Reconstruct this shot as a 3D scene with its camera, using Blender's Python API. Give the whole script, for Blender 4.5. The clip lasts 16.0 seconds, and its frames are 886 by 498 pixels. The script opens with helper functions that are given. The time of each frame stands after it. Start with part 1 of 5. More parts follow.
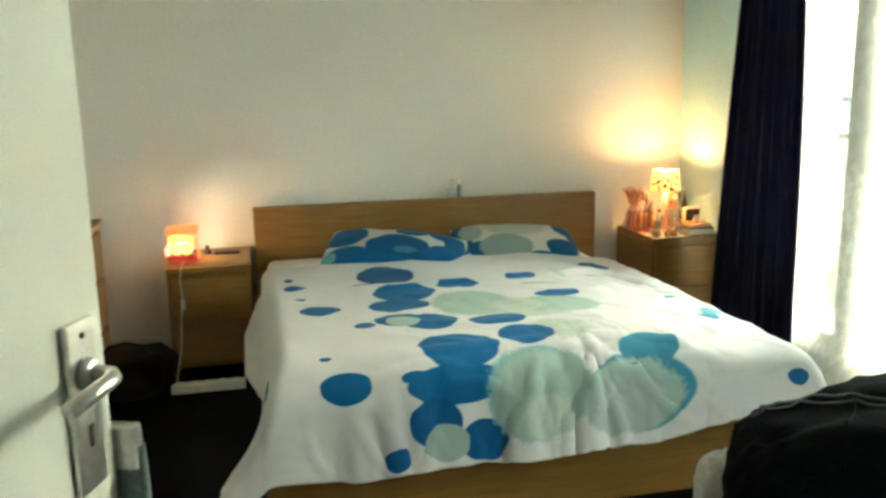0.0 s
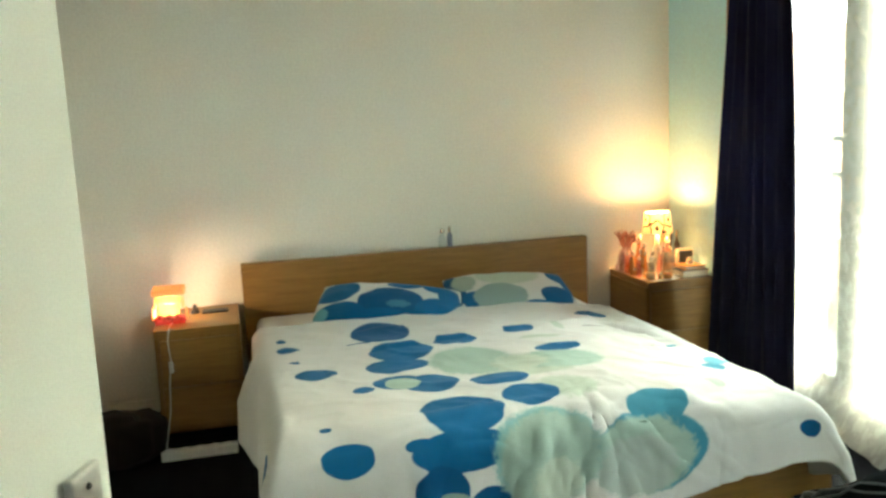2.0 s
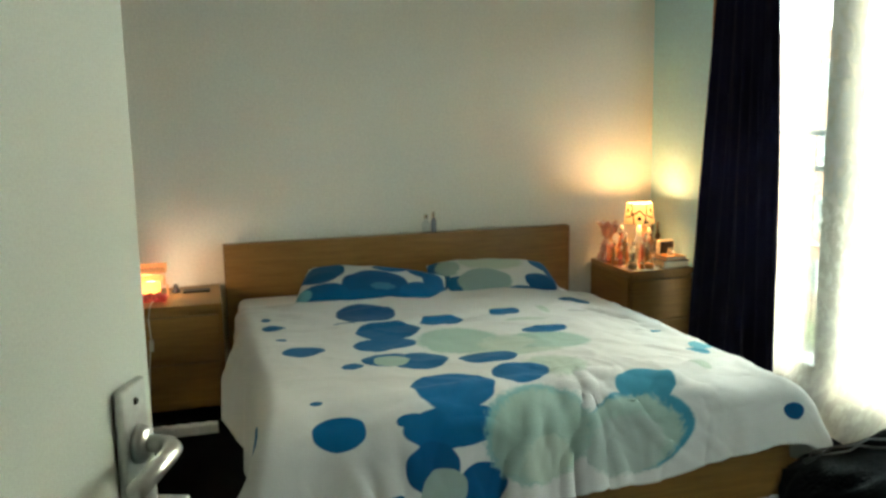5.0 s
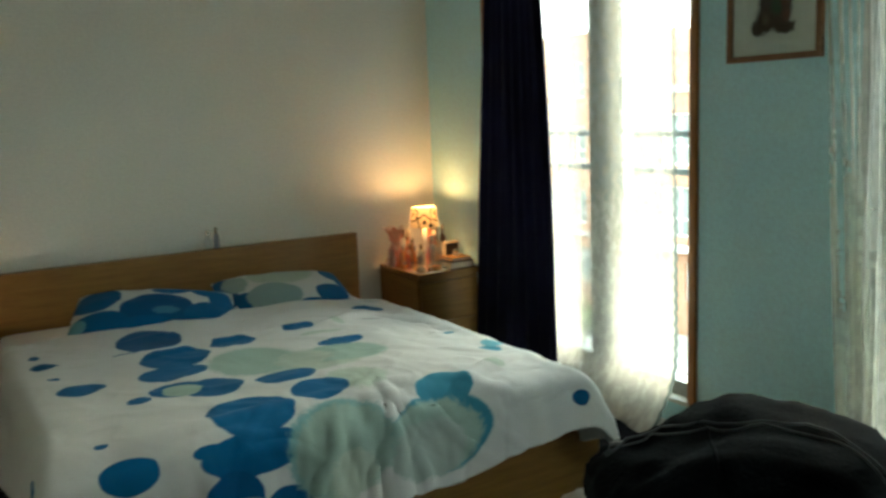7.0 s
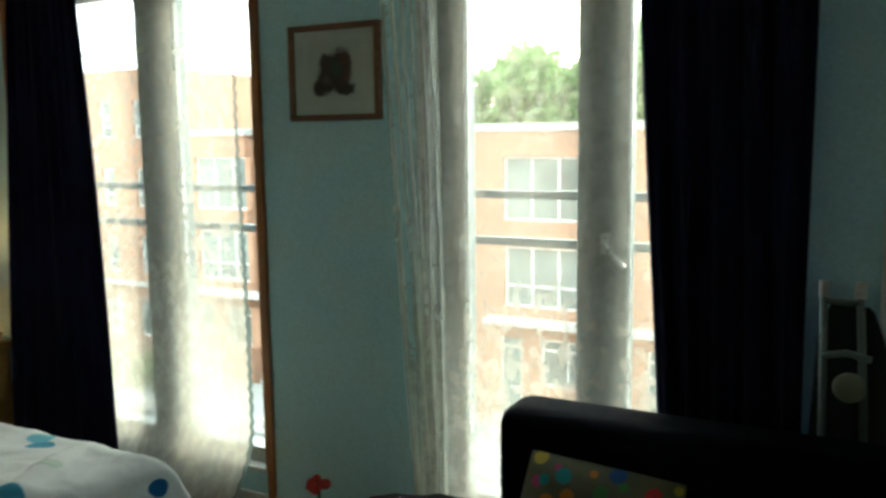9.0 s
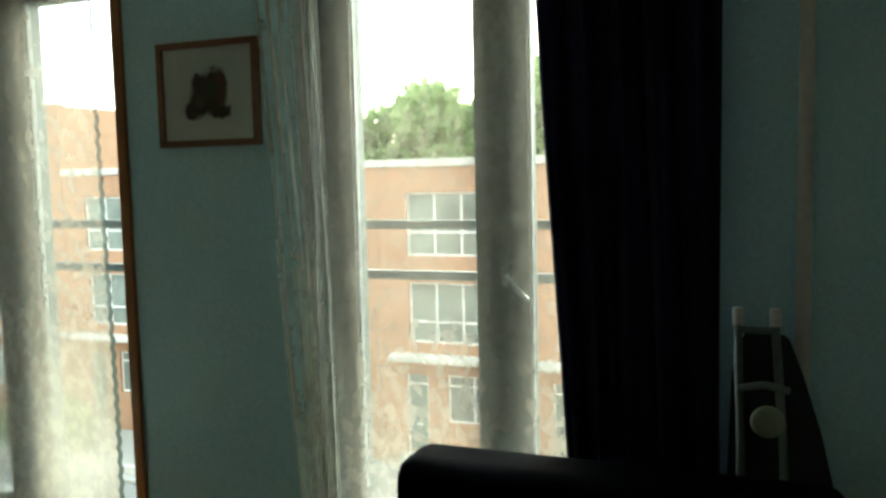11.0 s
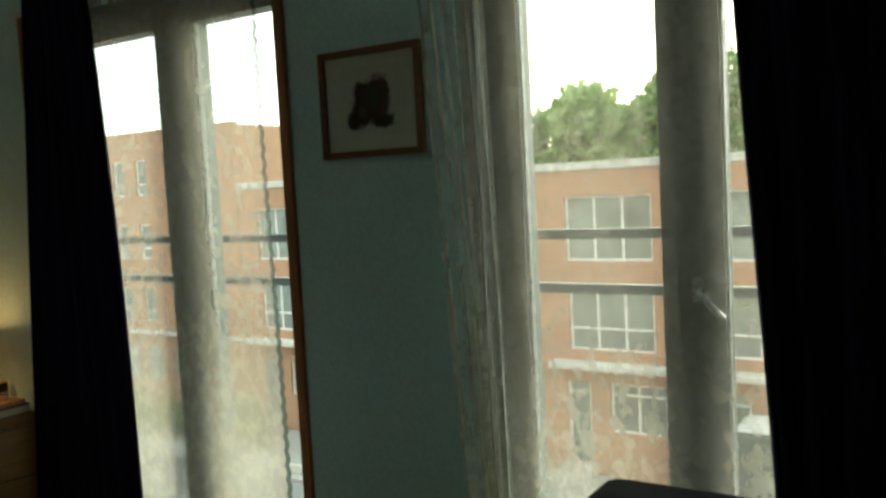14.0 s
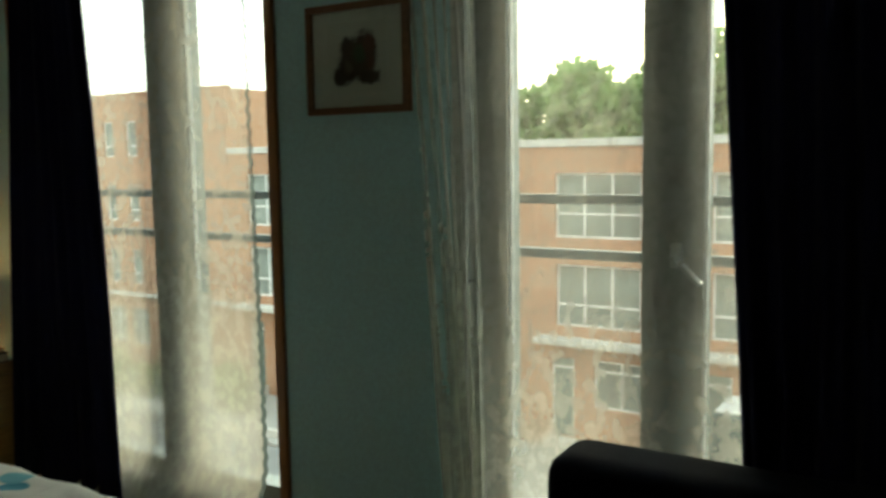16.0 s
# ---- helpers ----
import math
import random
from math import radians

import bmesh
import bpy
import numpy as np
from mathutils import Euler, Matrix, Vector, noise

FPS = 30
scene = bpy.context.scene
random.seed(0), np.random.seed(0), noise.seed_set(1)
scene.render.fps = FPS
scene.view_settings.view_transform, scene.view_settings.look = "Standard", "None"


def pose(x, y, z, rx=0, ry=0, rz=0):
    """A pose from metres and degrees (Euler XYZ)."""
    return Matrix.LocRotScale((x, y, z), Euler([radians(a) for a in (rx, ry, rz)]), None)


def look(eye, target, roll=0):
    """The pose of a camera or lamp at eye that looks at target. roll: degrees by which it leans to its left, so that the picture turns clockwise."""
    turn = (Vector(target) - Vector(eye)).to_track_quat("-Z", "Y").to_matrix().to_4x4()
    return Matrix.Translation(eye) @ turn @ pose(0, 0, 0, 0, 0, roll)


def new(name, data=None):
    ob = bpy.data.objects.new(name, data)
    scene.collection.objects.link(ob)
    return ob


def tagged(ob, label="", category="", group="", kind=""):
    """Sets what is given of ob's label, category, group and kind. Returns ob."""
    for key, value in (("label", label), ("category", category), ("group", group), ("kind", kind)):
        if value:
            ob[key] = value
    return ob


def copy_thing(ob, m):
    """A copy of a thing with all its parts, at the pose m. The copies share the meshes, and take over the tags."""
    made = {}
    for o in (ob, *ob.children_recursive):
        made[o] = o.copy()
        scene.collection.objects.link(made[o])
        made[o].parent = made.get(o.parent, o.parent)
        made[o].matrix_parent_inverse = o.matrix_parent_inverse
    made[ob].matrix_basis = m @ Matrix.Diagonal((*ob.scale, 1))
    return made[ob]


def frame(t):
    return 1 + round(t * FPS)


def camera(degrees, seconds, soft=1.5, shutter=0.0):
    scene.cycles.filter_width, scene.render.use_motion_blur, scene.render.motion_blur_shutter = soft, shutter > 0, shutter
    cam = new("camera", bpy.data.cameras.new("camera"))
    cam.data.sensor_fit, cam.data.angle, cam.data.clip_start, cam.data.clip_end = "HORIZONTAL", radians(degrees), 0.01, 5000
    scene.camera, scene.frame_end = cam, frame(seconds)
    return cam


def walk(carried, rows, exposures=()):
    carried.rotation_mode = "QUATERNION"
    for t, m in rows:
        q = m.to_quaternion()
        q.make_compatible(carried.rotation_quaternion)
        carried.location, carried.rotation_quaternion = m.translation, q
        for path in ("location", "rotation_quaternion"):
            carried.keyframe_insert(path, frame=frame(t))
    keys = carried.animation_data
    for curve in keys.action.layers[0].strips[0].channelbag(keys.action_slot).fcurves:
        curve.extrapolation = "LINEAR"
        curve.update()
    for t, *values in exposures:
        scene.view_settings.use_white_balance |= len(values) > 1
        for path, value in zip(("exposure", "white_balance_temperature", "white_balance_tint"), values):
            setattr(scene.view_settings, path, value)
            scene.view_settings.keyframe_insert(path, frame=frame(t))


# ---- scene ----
cam = camera(55.1, 16.0, 2.8, 0.4)
PATH = [
    (0, (-0.958, -4.721, 1.44), (-0.536, -2.807, 1.044), -1.0),
    (0.5, (-0.963, -4.647, 1.448), (-0.436, -2.76, 1.046), -1.3),
    (1, (-0.99, -4.634, 1.486), (-0.489, -2.737, 1.101), -1.8),
    (1.5, (-0.991, -4.626, 1.507), (-0.511, -2.712, 1.181), -2.9),
    (2, (-0.989, -4.626, 1.505), (-0.52, -2.708, 1.191), -2.6),
    (2.5, (-0.996, -4.63, 1.497), (-0.545, -2.702, 1.219), -3.3),
    (3, (-1.0, -4.636, 1.492), (-0.562, -2.707, 1.198), -2.6),
    (3.5, (-1.012, -4.632, 1.474), (-0.556, -2.707, 1.178), -2.0),
    (3.7, (-1.015, -4.631, 1.466), (-0.554, -2.708, 1.163), -1.8),
    (5.8, (-1.094, -4.61, 1.44), (-0.437, -2.75, 1.112), -2.1),
    (6, (-1.097, -4.618, 1.452), (-0.39, -2.773, 1.141), -2.8),
    (6.5, (-1.096, -4.609, 1.456), (-0.25, -2.818, 1.174), -2.5),
    (7, (-1.07, -4.572, 1.46), (-0.071, -2.87, 1.134), -2.4),
    (7.5, (-1.009, -4.500, 1.485), (0.168, -2.915, 1.175), -2.4),
    (8, (-1.013, -4.413, 1.499), (0.422, -3.048, 1.222), -1.4),
    (8.5, (-1.012, -4.365, 1.506), (0.618, -3.239, 1.237), -1.0),
    (9, (-1.020, -4.347, 1.512), (0.721, -3.396, 1.254), -0.7),
    (9.5, (-1.019, -4.343, 1.515), (0.791, -3.529, 1.269), -0.9),
    (9.7, (-1.008, -4.345, 1.512), (0.818, -3.565, 1.271), -1.3),
    (12, (-0.652, -4.199, 1.458), (1.189, -3.433, 1.308), -1.2),
    (12.5, (-0.642, -4.173, 1.47), (1.148, -3.293, 1.322), -0.6),
    (13, (-0.639, -4.162, 1.502), (1.081, -3.145, 1.426), -2.6),
    (13.5, (-0.635, -4.153, 1.492), (1.056, -3.089, 1.402), -2.6),
    (14, (-0.633, -4.151, 1.482), (1.045, -3.072, 1.331), -3.0),
    (14.5, (-0.619, -4.157, 1.475), (1.063, -3.091, 1.296), -2.7),
    (15, (-0.615, -4.162, 1.468), (1.1, -3.151, 1.283), -2.7),
    (15.5, (-0.616, -4.173, 1.461), (1.133, -3.22, 1.276), -1.5),
    (16, (-0.62, -4.173, 1.439), (1.064, -3.116, 1.225), -0.9),
]
EXPOSURES = [(0, 4.15, 6400, -8), (1.5, 4.24, 6350, -8), (3, 4.24, 6350, -8), (3.5, 4.16, 6300, -8), (6, 3.15, 6050, -9), (6.5, 3.0, 6000, -9), (7, 2.9, 5950, -9), (7.5, 2.9, 6000, -9), (8, 2.75, 5950, -8), (8.5, 2.5, 5850, -8), (9, 2.22, 5850, -8), (12, 1.74, 6300, -10), (12.5, 1.74, 6350, -10), (13.0, 1.4, 6500, -10), (13.5, 1.14, 6520, -10), (16, 1.13, 6580, -10)]
walk(cam, [(t, look(eye, target, roll)) for t, eye, target, roll in PATH], EXPOSURES)
LAMP_R_W, LAMP_L_W = 0.78, 0.05

# ---- light of the place ----
world = bpy.data.worlds.new("overcast_sky")
scene.world = world
world.use_nodes = True
wn, wl = world.node_tree.nodes, world.node_tree.links
wn.clear()
sky = wn.new("ShaderNodeTexSky")
sky.sky_type, sky.sun_disc = "NISHITA", False
sky.sun_elevation, sky.sun_rotation = radians(21), radians(83)
sky.air_density, sky.dust_density = 1.2, 3.0
cloud = wn.new("ShaderNodeMix")
cloud.data_type = "RGBA"
cloud.inputs["Factor"].default_value = 0.5
cloud.inputs["B"].default_value = (13.0, 13.3, 13.6, 1)
back = wn.new("ShaderNodeBackground")
back.inputs["Strength"].default_value = 0.15
wout = wn.new("ShaderNodeOutputWorld")
wl.new(sky.outputs["Color"], cloud.inputs["A"])
wl.new(cloud.outputs["Result"], back.inputs["Color"])
wl.new(back.outputs["Background"], wout.inputs["Surface"])

sun = new("sun", bpy.data.lights.new("sun", "SUN"))
sun.data.energy, sun.data.angle, sun.data.color = 1.4, radians(75), (1.0, 0.97, 0.92)
sun.matrix_world = look((40, 5, 15), (0, 0, 0))


def lamp_light(name, place, watts, colour, radius):
    ob = new(name, bpy.data.lights.new(name, "POINT"))
    ob.data.energy, ob.data.color, ob.data.shadow_soft_size = watts, colour, radius
    ob.location = place
    return ob


lamp_light("bulb_light", (1.335, -0.27, 0.878), LAMP_R_W, (1.0, 0.49, 0.20), 0.022)
lamp_light("bulb_light", (-1.335, -0.31, 0.625), LAMP_L_W, (1.0, 0.56, 0.42), 0.02)


# ---- materials ----
def nodes_of(name):
    m = bpy.data.materials.new(name)
    m.use_nodes = True
    n, l = m.node_tree.nodes, m.node_tree.links
    return m, n, l, n["Principled BSDF"]


def tex_noise(n, l, scale, detail=4.0, stretch=None, source="Object"):
    tc = n.new("ShaderNodeTexCoord")
    t = n.new("ShaderNodeTexNoise")
    t.inputs["Scale"].default_value, t.inputs["Detail"].default_value = scale, detail
    if stretch:
        mp = n.new("ShaderNodeMapping")
        mp.inputs["Scale"].default_value = stretch
        l.new(tc.outputs[source], mp.inputs["Vector"])
        l.new(mp.outputs["Vector"], t.inputs["Vector"])
    else:
        l.new(tc.outputs[source], t.inputs["Vector"])
    return t


def ramp(n, l, fac, stops):
    r = n.new("ShaderNodeValToRGB")
    while len(r.color_ramp.elements) < len(stops):
        r.color_ramp.elements.new(0.5)
    for e, (p, c) in zip(r.color_ramp.elements, stops):
        e.position, e.color = p, (*c, 1) if len(c) == 3 else c
    l.new(fac, r.inputs["Fac"])
    return r


def mixc(n, l, fac, a, b, mode="MIX"):
    m = n.new("ShaderNodeMix")
    m.data_type, m.blend_type = "RGBA", mode
    for sock, v in (("Factor", fac), ("A", a), ("B", b)):
        if hasattr(v, "is_linked"):
            l.new(v, m.inputs[sock])
        elif isinstance(v, (tuple, list)):
            m.inputs[sock].default_value = (*v, 1)
        else:
            m.inputs[sock].default_value = v
    return m.outputs["Result"]


def bump(n, l, b, height, strength, distance=0.01):
    bp = n.new("ShaderNodeBump")
    bp.inputs["Strength"].default_value, bp.inputs["Distance"].default_value = strength, distance
    l.new(height, bp.inputs["Height"])
    l.new(bp.outputs["Normal"], b.inputs["Normal"])


def surface(name, colour, rough=0.6, vary=0.12, big=1.5, fine=60.0, relief=0.15, metal=0.0, stretch=None, sheen=0.0, gloss=0.5):
    """Plain coloured stuff with wear at two scales."""
    m, n, l, b = nodes_of(name)
    c1 = tuple(v * (1 - vary) for v in colour)
    c2 = tuple(min(1, v * (1 + vary)) for v in colour)
    a = tex_noise(n, l, big, 3.0)
    r1 = ramp(n, l, a.outputs["Fac"], [(0.3, c1), (0.7, c2)])
    f = tex_noise(n, l, fine, 5.0, stretch)
    r2 = ramp(n, l, f.outputs["Fac"], [(0.3, (0.86,) * 3), (0.7, (1.0,) * 3)])
    l.new(mixc(n, l, 1.0, r1.outputs["Color"], r2.outputs["Color"], "MULTIPLY"), b.inputs["Base Color"])
    b.inputs["Roughness"].default_value, b.inputs["Metallic"].default_value = rough, metal
    b.inputs["Specular IOR Level"].default_value = gloss
    if sheen:
        b.inputs["Sheen Weight"].default_value = sheen
    bump(n, l, b, f.outputs["Fac"], relief)
    return m


def wood(name, dark, light, rough=0.42, along="x"):
    m, n, l, b = nodes_of(name)
    st = {"x": (1.2, 14, 14), "y": (14, 1.2, 14), "z": (14, 14, 1.2)}[along]
    g = tex_noise(n, l, 3.0, 6.0, st)
    g2 = tex_noise(n, l, 16.0, 6.0, st)
    r = ramp(n, l, g.outputs["Fac"], [(0.25, dark), (0.75, light)])
    r2 = ramp(n, l, g2.outputs["Fac"], [(0.3, (0.84,) * 3), (0.62, (1.0,) * 3)])
    l.new(mixc(n, l, 0.8, r.outputs["Color"], r2.outputs["Color"], "MULTIPLY"), b.inputs["Base Color"])
    b.inputs["Roughness"].default_value = rough
    bump(n, l, b, g2.outputs["Fac"], 0.12, 0.003)
    return m


def discs(name, ground, spots, rough=0.85, source="UV", wrinkle=0.0):
    """Cloth printed with round and oval patches: rows of (u, v, ru, rv, colour, fuzz)."""
    m, n, l, b = nodes_of(name)
    tc = n.new("ShaderNodeTexCoord")
    wob = n.new("ShaderNodeTexNoise")
    wob.inputs["Scale"].default_value, wob.inputs["Detail"].default_value = 7.0, 2.0
    l.new(tc.outputs[source], wob.inputs["Vector"])
    add = n.new("ShaderNodeVectorMath")
    add.operation = "MULTIPLY_ADD"
    l.new(wob.outputs["Color"], add.inputs[0])
    add.inputs[1].default_value, add.inputs[2].default_value = (0.010, 0.010, 0), (-0.005, -0.005, 0)
    at = n.new("ShaderNodeVectorMath")
    at.operation = "ADD"
    l.new(tc.outputs[source], at.inputs[0])
    l.new(add.outputs["Vector"], at.inputs[1])
    hair = n.new("ShaderNodeTexNoise")
    hair.inputs["Scale"].default_value, hair.inputs["Detail"].default_value = 55.0, 3.0
    l.new(tc.outputs[source], hair.inputs["Vector"])
    col = ground
    for u, v, ru, rv, c, fuzz in spots:
        sub = n.new("ShaderNodeVectorMath")
        sub.operation = "SUBTRACT"
        l.new(at.outputs["Vector"], sub.inputs[0])
        sub.inputs[1].default_value = (u, v, 0)
        mul = n.new("ShaderNodeVectorMath")
        mul.operation = "MULTIPLY"
        l.new(sub.outputs["Vector"], mul.inputs[0])
        mul.inputs[1].default_value = (1 / ru, 1 / rv, 0)
        ln = n.new("ShaderNodeVectorMath")
        ln.operation = "LENGTH"
        l.new(mul.outputs["Vector"], ln.inputs[0])
        dist = ln.outputs["Value"]
        if fuzz:
            j = n.new("ShaderNodeMath")
            j.operation = "MULTIPLY_ADD"
            l.new(hair.outputs["Fac"], j.inputs[0])
            j.inputs[1].default_value = fuzz
            l.new(dist, j.inputs[2])
            dist = j.outputs["Value"]
        edge = n.new("ShaderNodeMapRange")
        edge.interpolation_type = "SMOOTHSTEP"
        lim = 1.0 + 0.5 * fuzz
        edge.inputs["From Min"].default_value, edge.inputs["From Max"].default_value = lim + 0.03, lim - 0.03 - 0.4 * fuzz
        l.new(dist, edge.inputs["Value"])
        col = mixc(n, l, edge.outputs["Result"], col, c)
    weave = tex_noise(n, l, 220.0, 2.0, None, source)
    shade = ramp(n, l, weave.outputs["Fac"], [(0.3, (0.93,) * 3), (0.7, (1.0,) * 3)])
    l.new(mixc(n, l, 1.0, col, shade.outputs["Color"], "MULTIPLY"), b.inputs["Base Color"])
    b.inputs["Roughness"].default_value = rough
    b.inputs["Sheen Weight"].default_value = 0.03
    b.inputs["Specular IOR Level"].default_value = 0.15
    bump(n, l, b, weave.outputs["Fac"], 0.1, 0.002)
    if wrinkle:
        crease = n.new("ShaderNodeTexNoise")
        crease.inputs["Scale"].default_value, crease.inputs["Detail"].default_value, crease.inputs["Distortion"].default_value = 4.5, 2.5, 1.2
        l.new(tc.outputs[source], crease.inputs["Vector"])
        cb = n.new("ShaderNodeBump")
        cb.inputs["Strength"].default_value, cb.inputs["Distance"].default_value = wrinkle, 0.03
        l.new(crease.outputs["Fac"], cb.inputs["Height"])
        l.new(cb.outputs["Normal"], b.inputs["Normal"].links[0].from_node.inputs["Normal"])
    return m


def lace(name, open_part, motif_part, border=0.42, bunch=0.0, skirting=0.25, thread=(0.47, 0.43, 0.355)):
    """Net curtain: thin threads with denser flower motifs, denser towards its patterned lower half, and gathered into streaks."""
    m, n, l, b = nodes_of(name)
    n.remove(b)
    out = n["Material Output"]
    tc = n.new("ShaderNodeTexCoord")

    def ranged(value, a0, a1, b0, b1, soft=True):
        r = n.new("ShaderNodeMapRange")
        if soft:
            r.interpolation_type = "SMOOTHSTEP"
        for k, v in (("From Min", a0), ("From Max", a1), ("To Min", b0), ("To Max", b1)):
            r.inputs[k].default_value = v
        l.new(value, r.inputs["Value"])
        return r.outputs["Result"]

    def plus(*values):
        acc = values[0]
        for v in values[1:]:
            k = n.new("ShaderNodeMath")
            k.operation, k.use_clamp = "ADD", True
            l.new(acc, k.inputs[0])
            l.new(v, k.inputs[1])
            acc = k.outputs["Value"]
        return acc

    def speckle(scale, detail, stretch):
        mp = n.new("ShaderNodeMapping")
        mp.inputs["Scale"].default_value = stretch
        l.new(tc.outputs["UV"], mp.inputs["Vector"])
        t = n.new("ShaderNodeTexNoise")
        t.inputs["Scale"].default_value, t.inputs["Detail"].default_value = scale, detail
        l.new(mp.outputs["Vector"], t.inputs["Vector"])
        return t.outputs["Fac"]

    motif = ranged(speckle(21.0, 3.0, (1, 0.8, 1)), 0.45, 0.60, open_part, motif_part)
    sprig = ranged(speckle(52.0, 1.0, (1, 0.7, 1)), 0.56, 0.66, 0.0, 0.05)
    sep = n.new("ShaderNodeSeparateXYZ")
    l.new(tc.outputs["UV"], sep.inputs["Vector"])
    low = ranged(sep.outputs["Y"], 1.35, 0.40, 0.0, skirting)
    skirt = ranged(speckle(6.0, 3.0, (1, 0.8, 1)), 0.42, 0.64, 0.0, 0.06)
    hem = ranged(sep.outputs["X"], 0.024, 0.020, 0.0, border, False)
    streak = ranged(speckle(26.0, 2.0, (1, 0.03, 1)), 0.46, 0.68, 0.0, bunch)
    tot = plus(motif, sprig, hem, low, skirt, streak)
    clear = n.new("ShaderNodeBsdfTransparent")
    dif = n.new("ShaderNodeBsdfDiffuse")
    tra = n.new("ShaderNodeBsdfTranslucent")
    # Hem threads coloured dark: their silhouette against the bright window is put into colour.
    edge = n.new("ShaderNodeMath")
    edge.operation, edge.use_clamp = "MULTIPLY", True
    l.new(hem, edge.inputs[0])
    edge.inputs[1].default_value = 2.4
    l.new(mixc(n, l, edge.outputs["Value"], (0.78, 0.78, 0.72), (0.16, 0.19, 0.17)), dif.inputs["Color"])
    l.new(mixc(n, l, edge.outputs["Value"], thread, (0.10, 0.12, 0.11)), tra.inputs["Color"])
    thr = n.new("ShaderNodeMixShader")
    thr.inputs["Fac"].default_value = 0.75
    l.new(dif.outputs["BSDF"], thr.inputs[1])
    l.new(tra.outputs["BSDF"], thr.inputs[2])
    mx = n.new("ShaderNodeMixShader")
    l.new(tot, mx.inputs["Fac"])
    l.new(clear.outputs["BSDF"], mx.inputs[1])
    l.new(thr.outputs["Shader"], mx.inputs[2])
    l.new(mx.outputs["Shader"], out.inputs["Surface"])
    return m


def glass(name, tint=(0.96, 0.98, 0.97), gloss=0.06):
    m, n, l, b = nodes_of(name)
    n.remove(b)
    clear = n.new("ShaderNodeBsdfTransparent")
    clear.inputs["Color"].default_value = (*tint, 1)
    gl = n.new("ShaderNodeBsdfGlossy")
    gl.inputs["Roughness"].default_value = 0.02
    lw = n.new("ShaderNodeLayerWeight")
    lw.inputs["Blend"].default_value = 0.5
    pw = n.new("ShaderNodeMath")
    pw.operation = "POWER"
    l.new(lw.outputs["Facing"], pw.inputs[0])
    pw.inputs[1].default_value = 5.0
    fr = n.new("ShaderNodeMath")
    fr.operation, fr.use_clamp = "MULTIPLY_ADD", True
    l.new(pw.outputs["Value"], fr.inputs[0])
    fr.inputs[1].default_value, fr.inputs[2].default_value = 0.6, 0.02 + gloss * 0.3
    mx = n.new("ShaderNodeMixShader")
    l.new(fr.outputs["Value"], mx.inputs["Fac"])
    l.new(clear.outputs["BSDF"], mx.inputs[1])
    l.new(gl.outputs["BSDF"], mx.inputs[2])
    l.new(mx.outputs["Shader"], n["Material Output"].inputs["Surface"])
    return m


def shade_cloth(name, spots, ground, glow):
    """Thin lamp shade lit from within."""
    m = discs(name, ground, spots)
    n, l = m.node_tree.nodes, m.node_tree.links
    b = n["Principled BSDF"]
    col = b.inputs["Base Color"].links[0].from_socket
    tra = n.new("ShaderNodeBsdfTranslucent")
    l.new(col, tra.inputs["Color"])
    mx = n.new("ShaderNodeMixShader")
    mx.inputs["Fac"].default_value = glow
    l.new(b.outputs["BSDF"], mx.inputs[1])
    l.new(tra.outputs["BSDF"], mx.inputs[2])
    l.new(mx.outputs["Shader"], n["Material Output"].inputs["Surface"])
    return m


def glowing(name, colour, strength):
    m, n, l, b = nodes_of(name)
    b.inputs["Base Color"].default_value = (*colour, 1)
    b.inputs["Emission Color"].default_value = (*colour, 1)
    b.inputs["Emission Strength"].default_value = strength
    return m


def brickwork(name, a, b_, mortar):
    m, n, l, b = nodes_of(name)
    tc = n.new("ShaderNodeTexCoord")
    sep = n.new("ShaderNodeSeparateXYZ")
    l.new(tc.outputs["Object"], sep.inputs["Vector"])
    s = n.new("ShaderNodeMath")
    s.operation = "ADD"
    l.new(sep.outputs["X"], s.inputs[0])
    l.new(sep.outputs["Y"], s.inputs[1])
    com = n.new("ShaderNodeCombineXYZ")
    l.new(s.outputs["Value"], com.inputs["X"])
    l.new(sep.outputs["Z"], com.inputs["Y"])
    br = n.new("ShaderNodeTexBrick")
    br.inputs["Scale"].default_value = 1.0
    br.inputs["Brick Width"].default_value, br.inputs["Row Height"].default_value = 0.22, 0.0625
    br.inputs["Mortar Size"].default_value = 0.006
    for k, v in (("Color1", a), ("Color2", b_), ("Mortar", mortar)):
        br.inputs[k].default_value = (*v, 1)
    l.new(com.outputs["Vector"], br.inputs["Vector"])
    big = tex_noise(n, l, 0.5, 4.0)
    r = ramp(n, l, big.outputs["Fac"], [(0.3, (0.82,) * 3), (0.7, (1.0,) * 3)])
    l.new(mixc(n, l, 1.0, br.outputs["Color"], r.outputs["Color"], "MULTIPLY"), b.inputs["Base Color"])
    b.inputs["Roughness"].default_value = 0.9
    return m


WALL = surface("white_wall_paint", (0.86, 0.85, 0.79), 0.9, 0.03, 0.8, 90.0, 0.12)
# East wall: the cool cast of daylight is put into the paint colour.
EASTP = surface("wall_paint_cool_cast", (0.59, 0.88, 0.94), 0.9, 0.03, 0.8, 90.0, 0.12)
CEIL = surface("ceiling_paint", (0.85, 0.85, 0.82), 0.9, 0.02, 0.7, 80.0, 0.1)
DOORP = surface("door_paint", (0.71, 0.745, 0.685), 0.45, 0.006, 0.8, 420.0, 0.006)
TRIMP = surface("trim_paint", (0.74, 0.74, 0.70), 0.45, 0.03, 2.0, 40.0, 0.05)
FRAMEP = surface("window_paint", (0.31, 0.32, 0.295), 0.5, 0.05, 2.0, 40.0, 0.05)
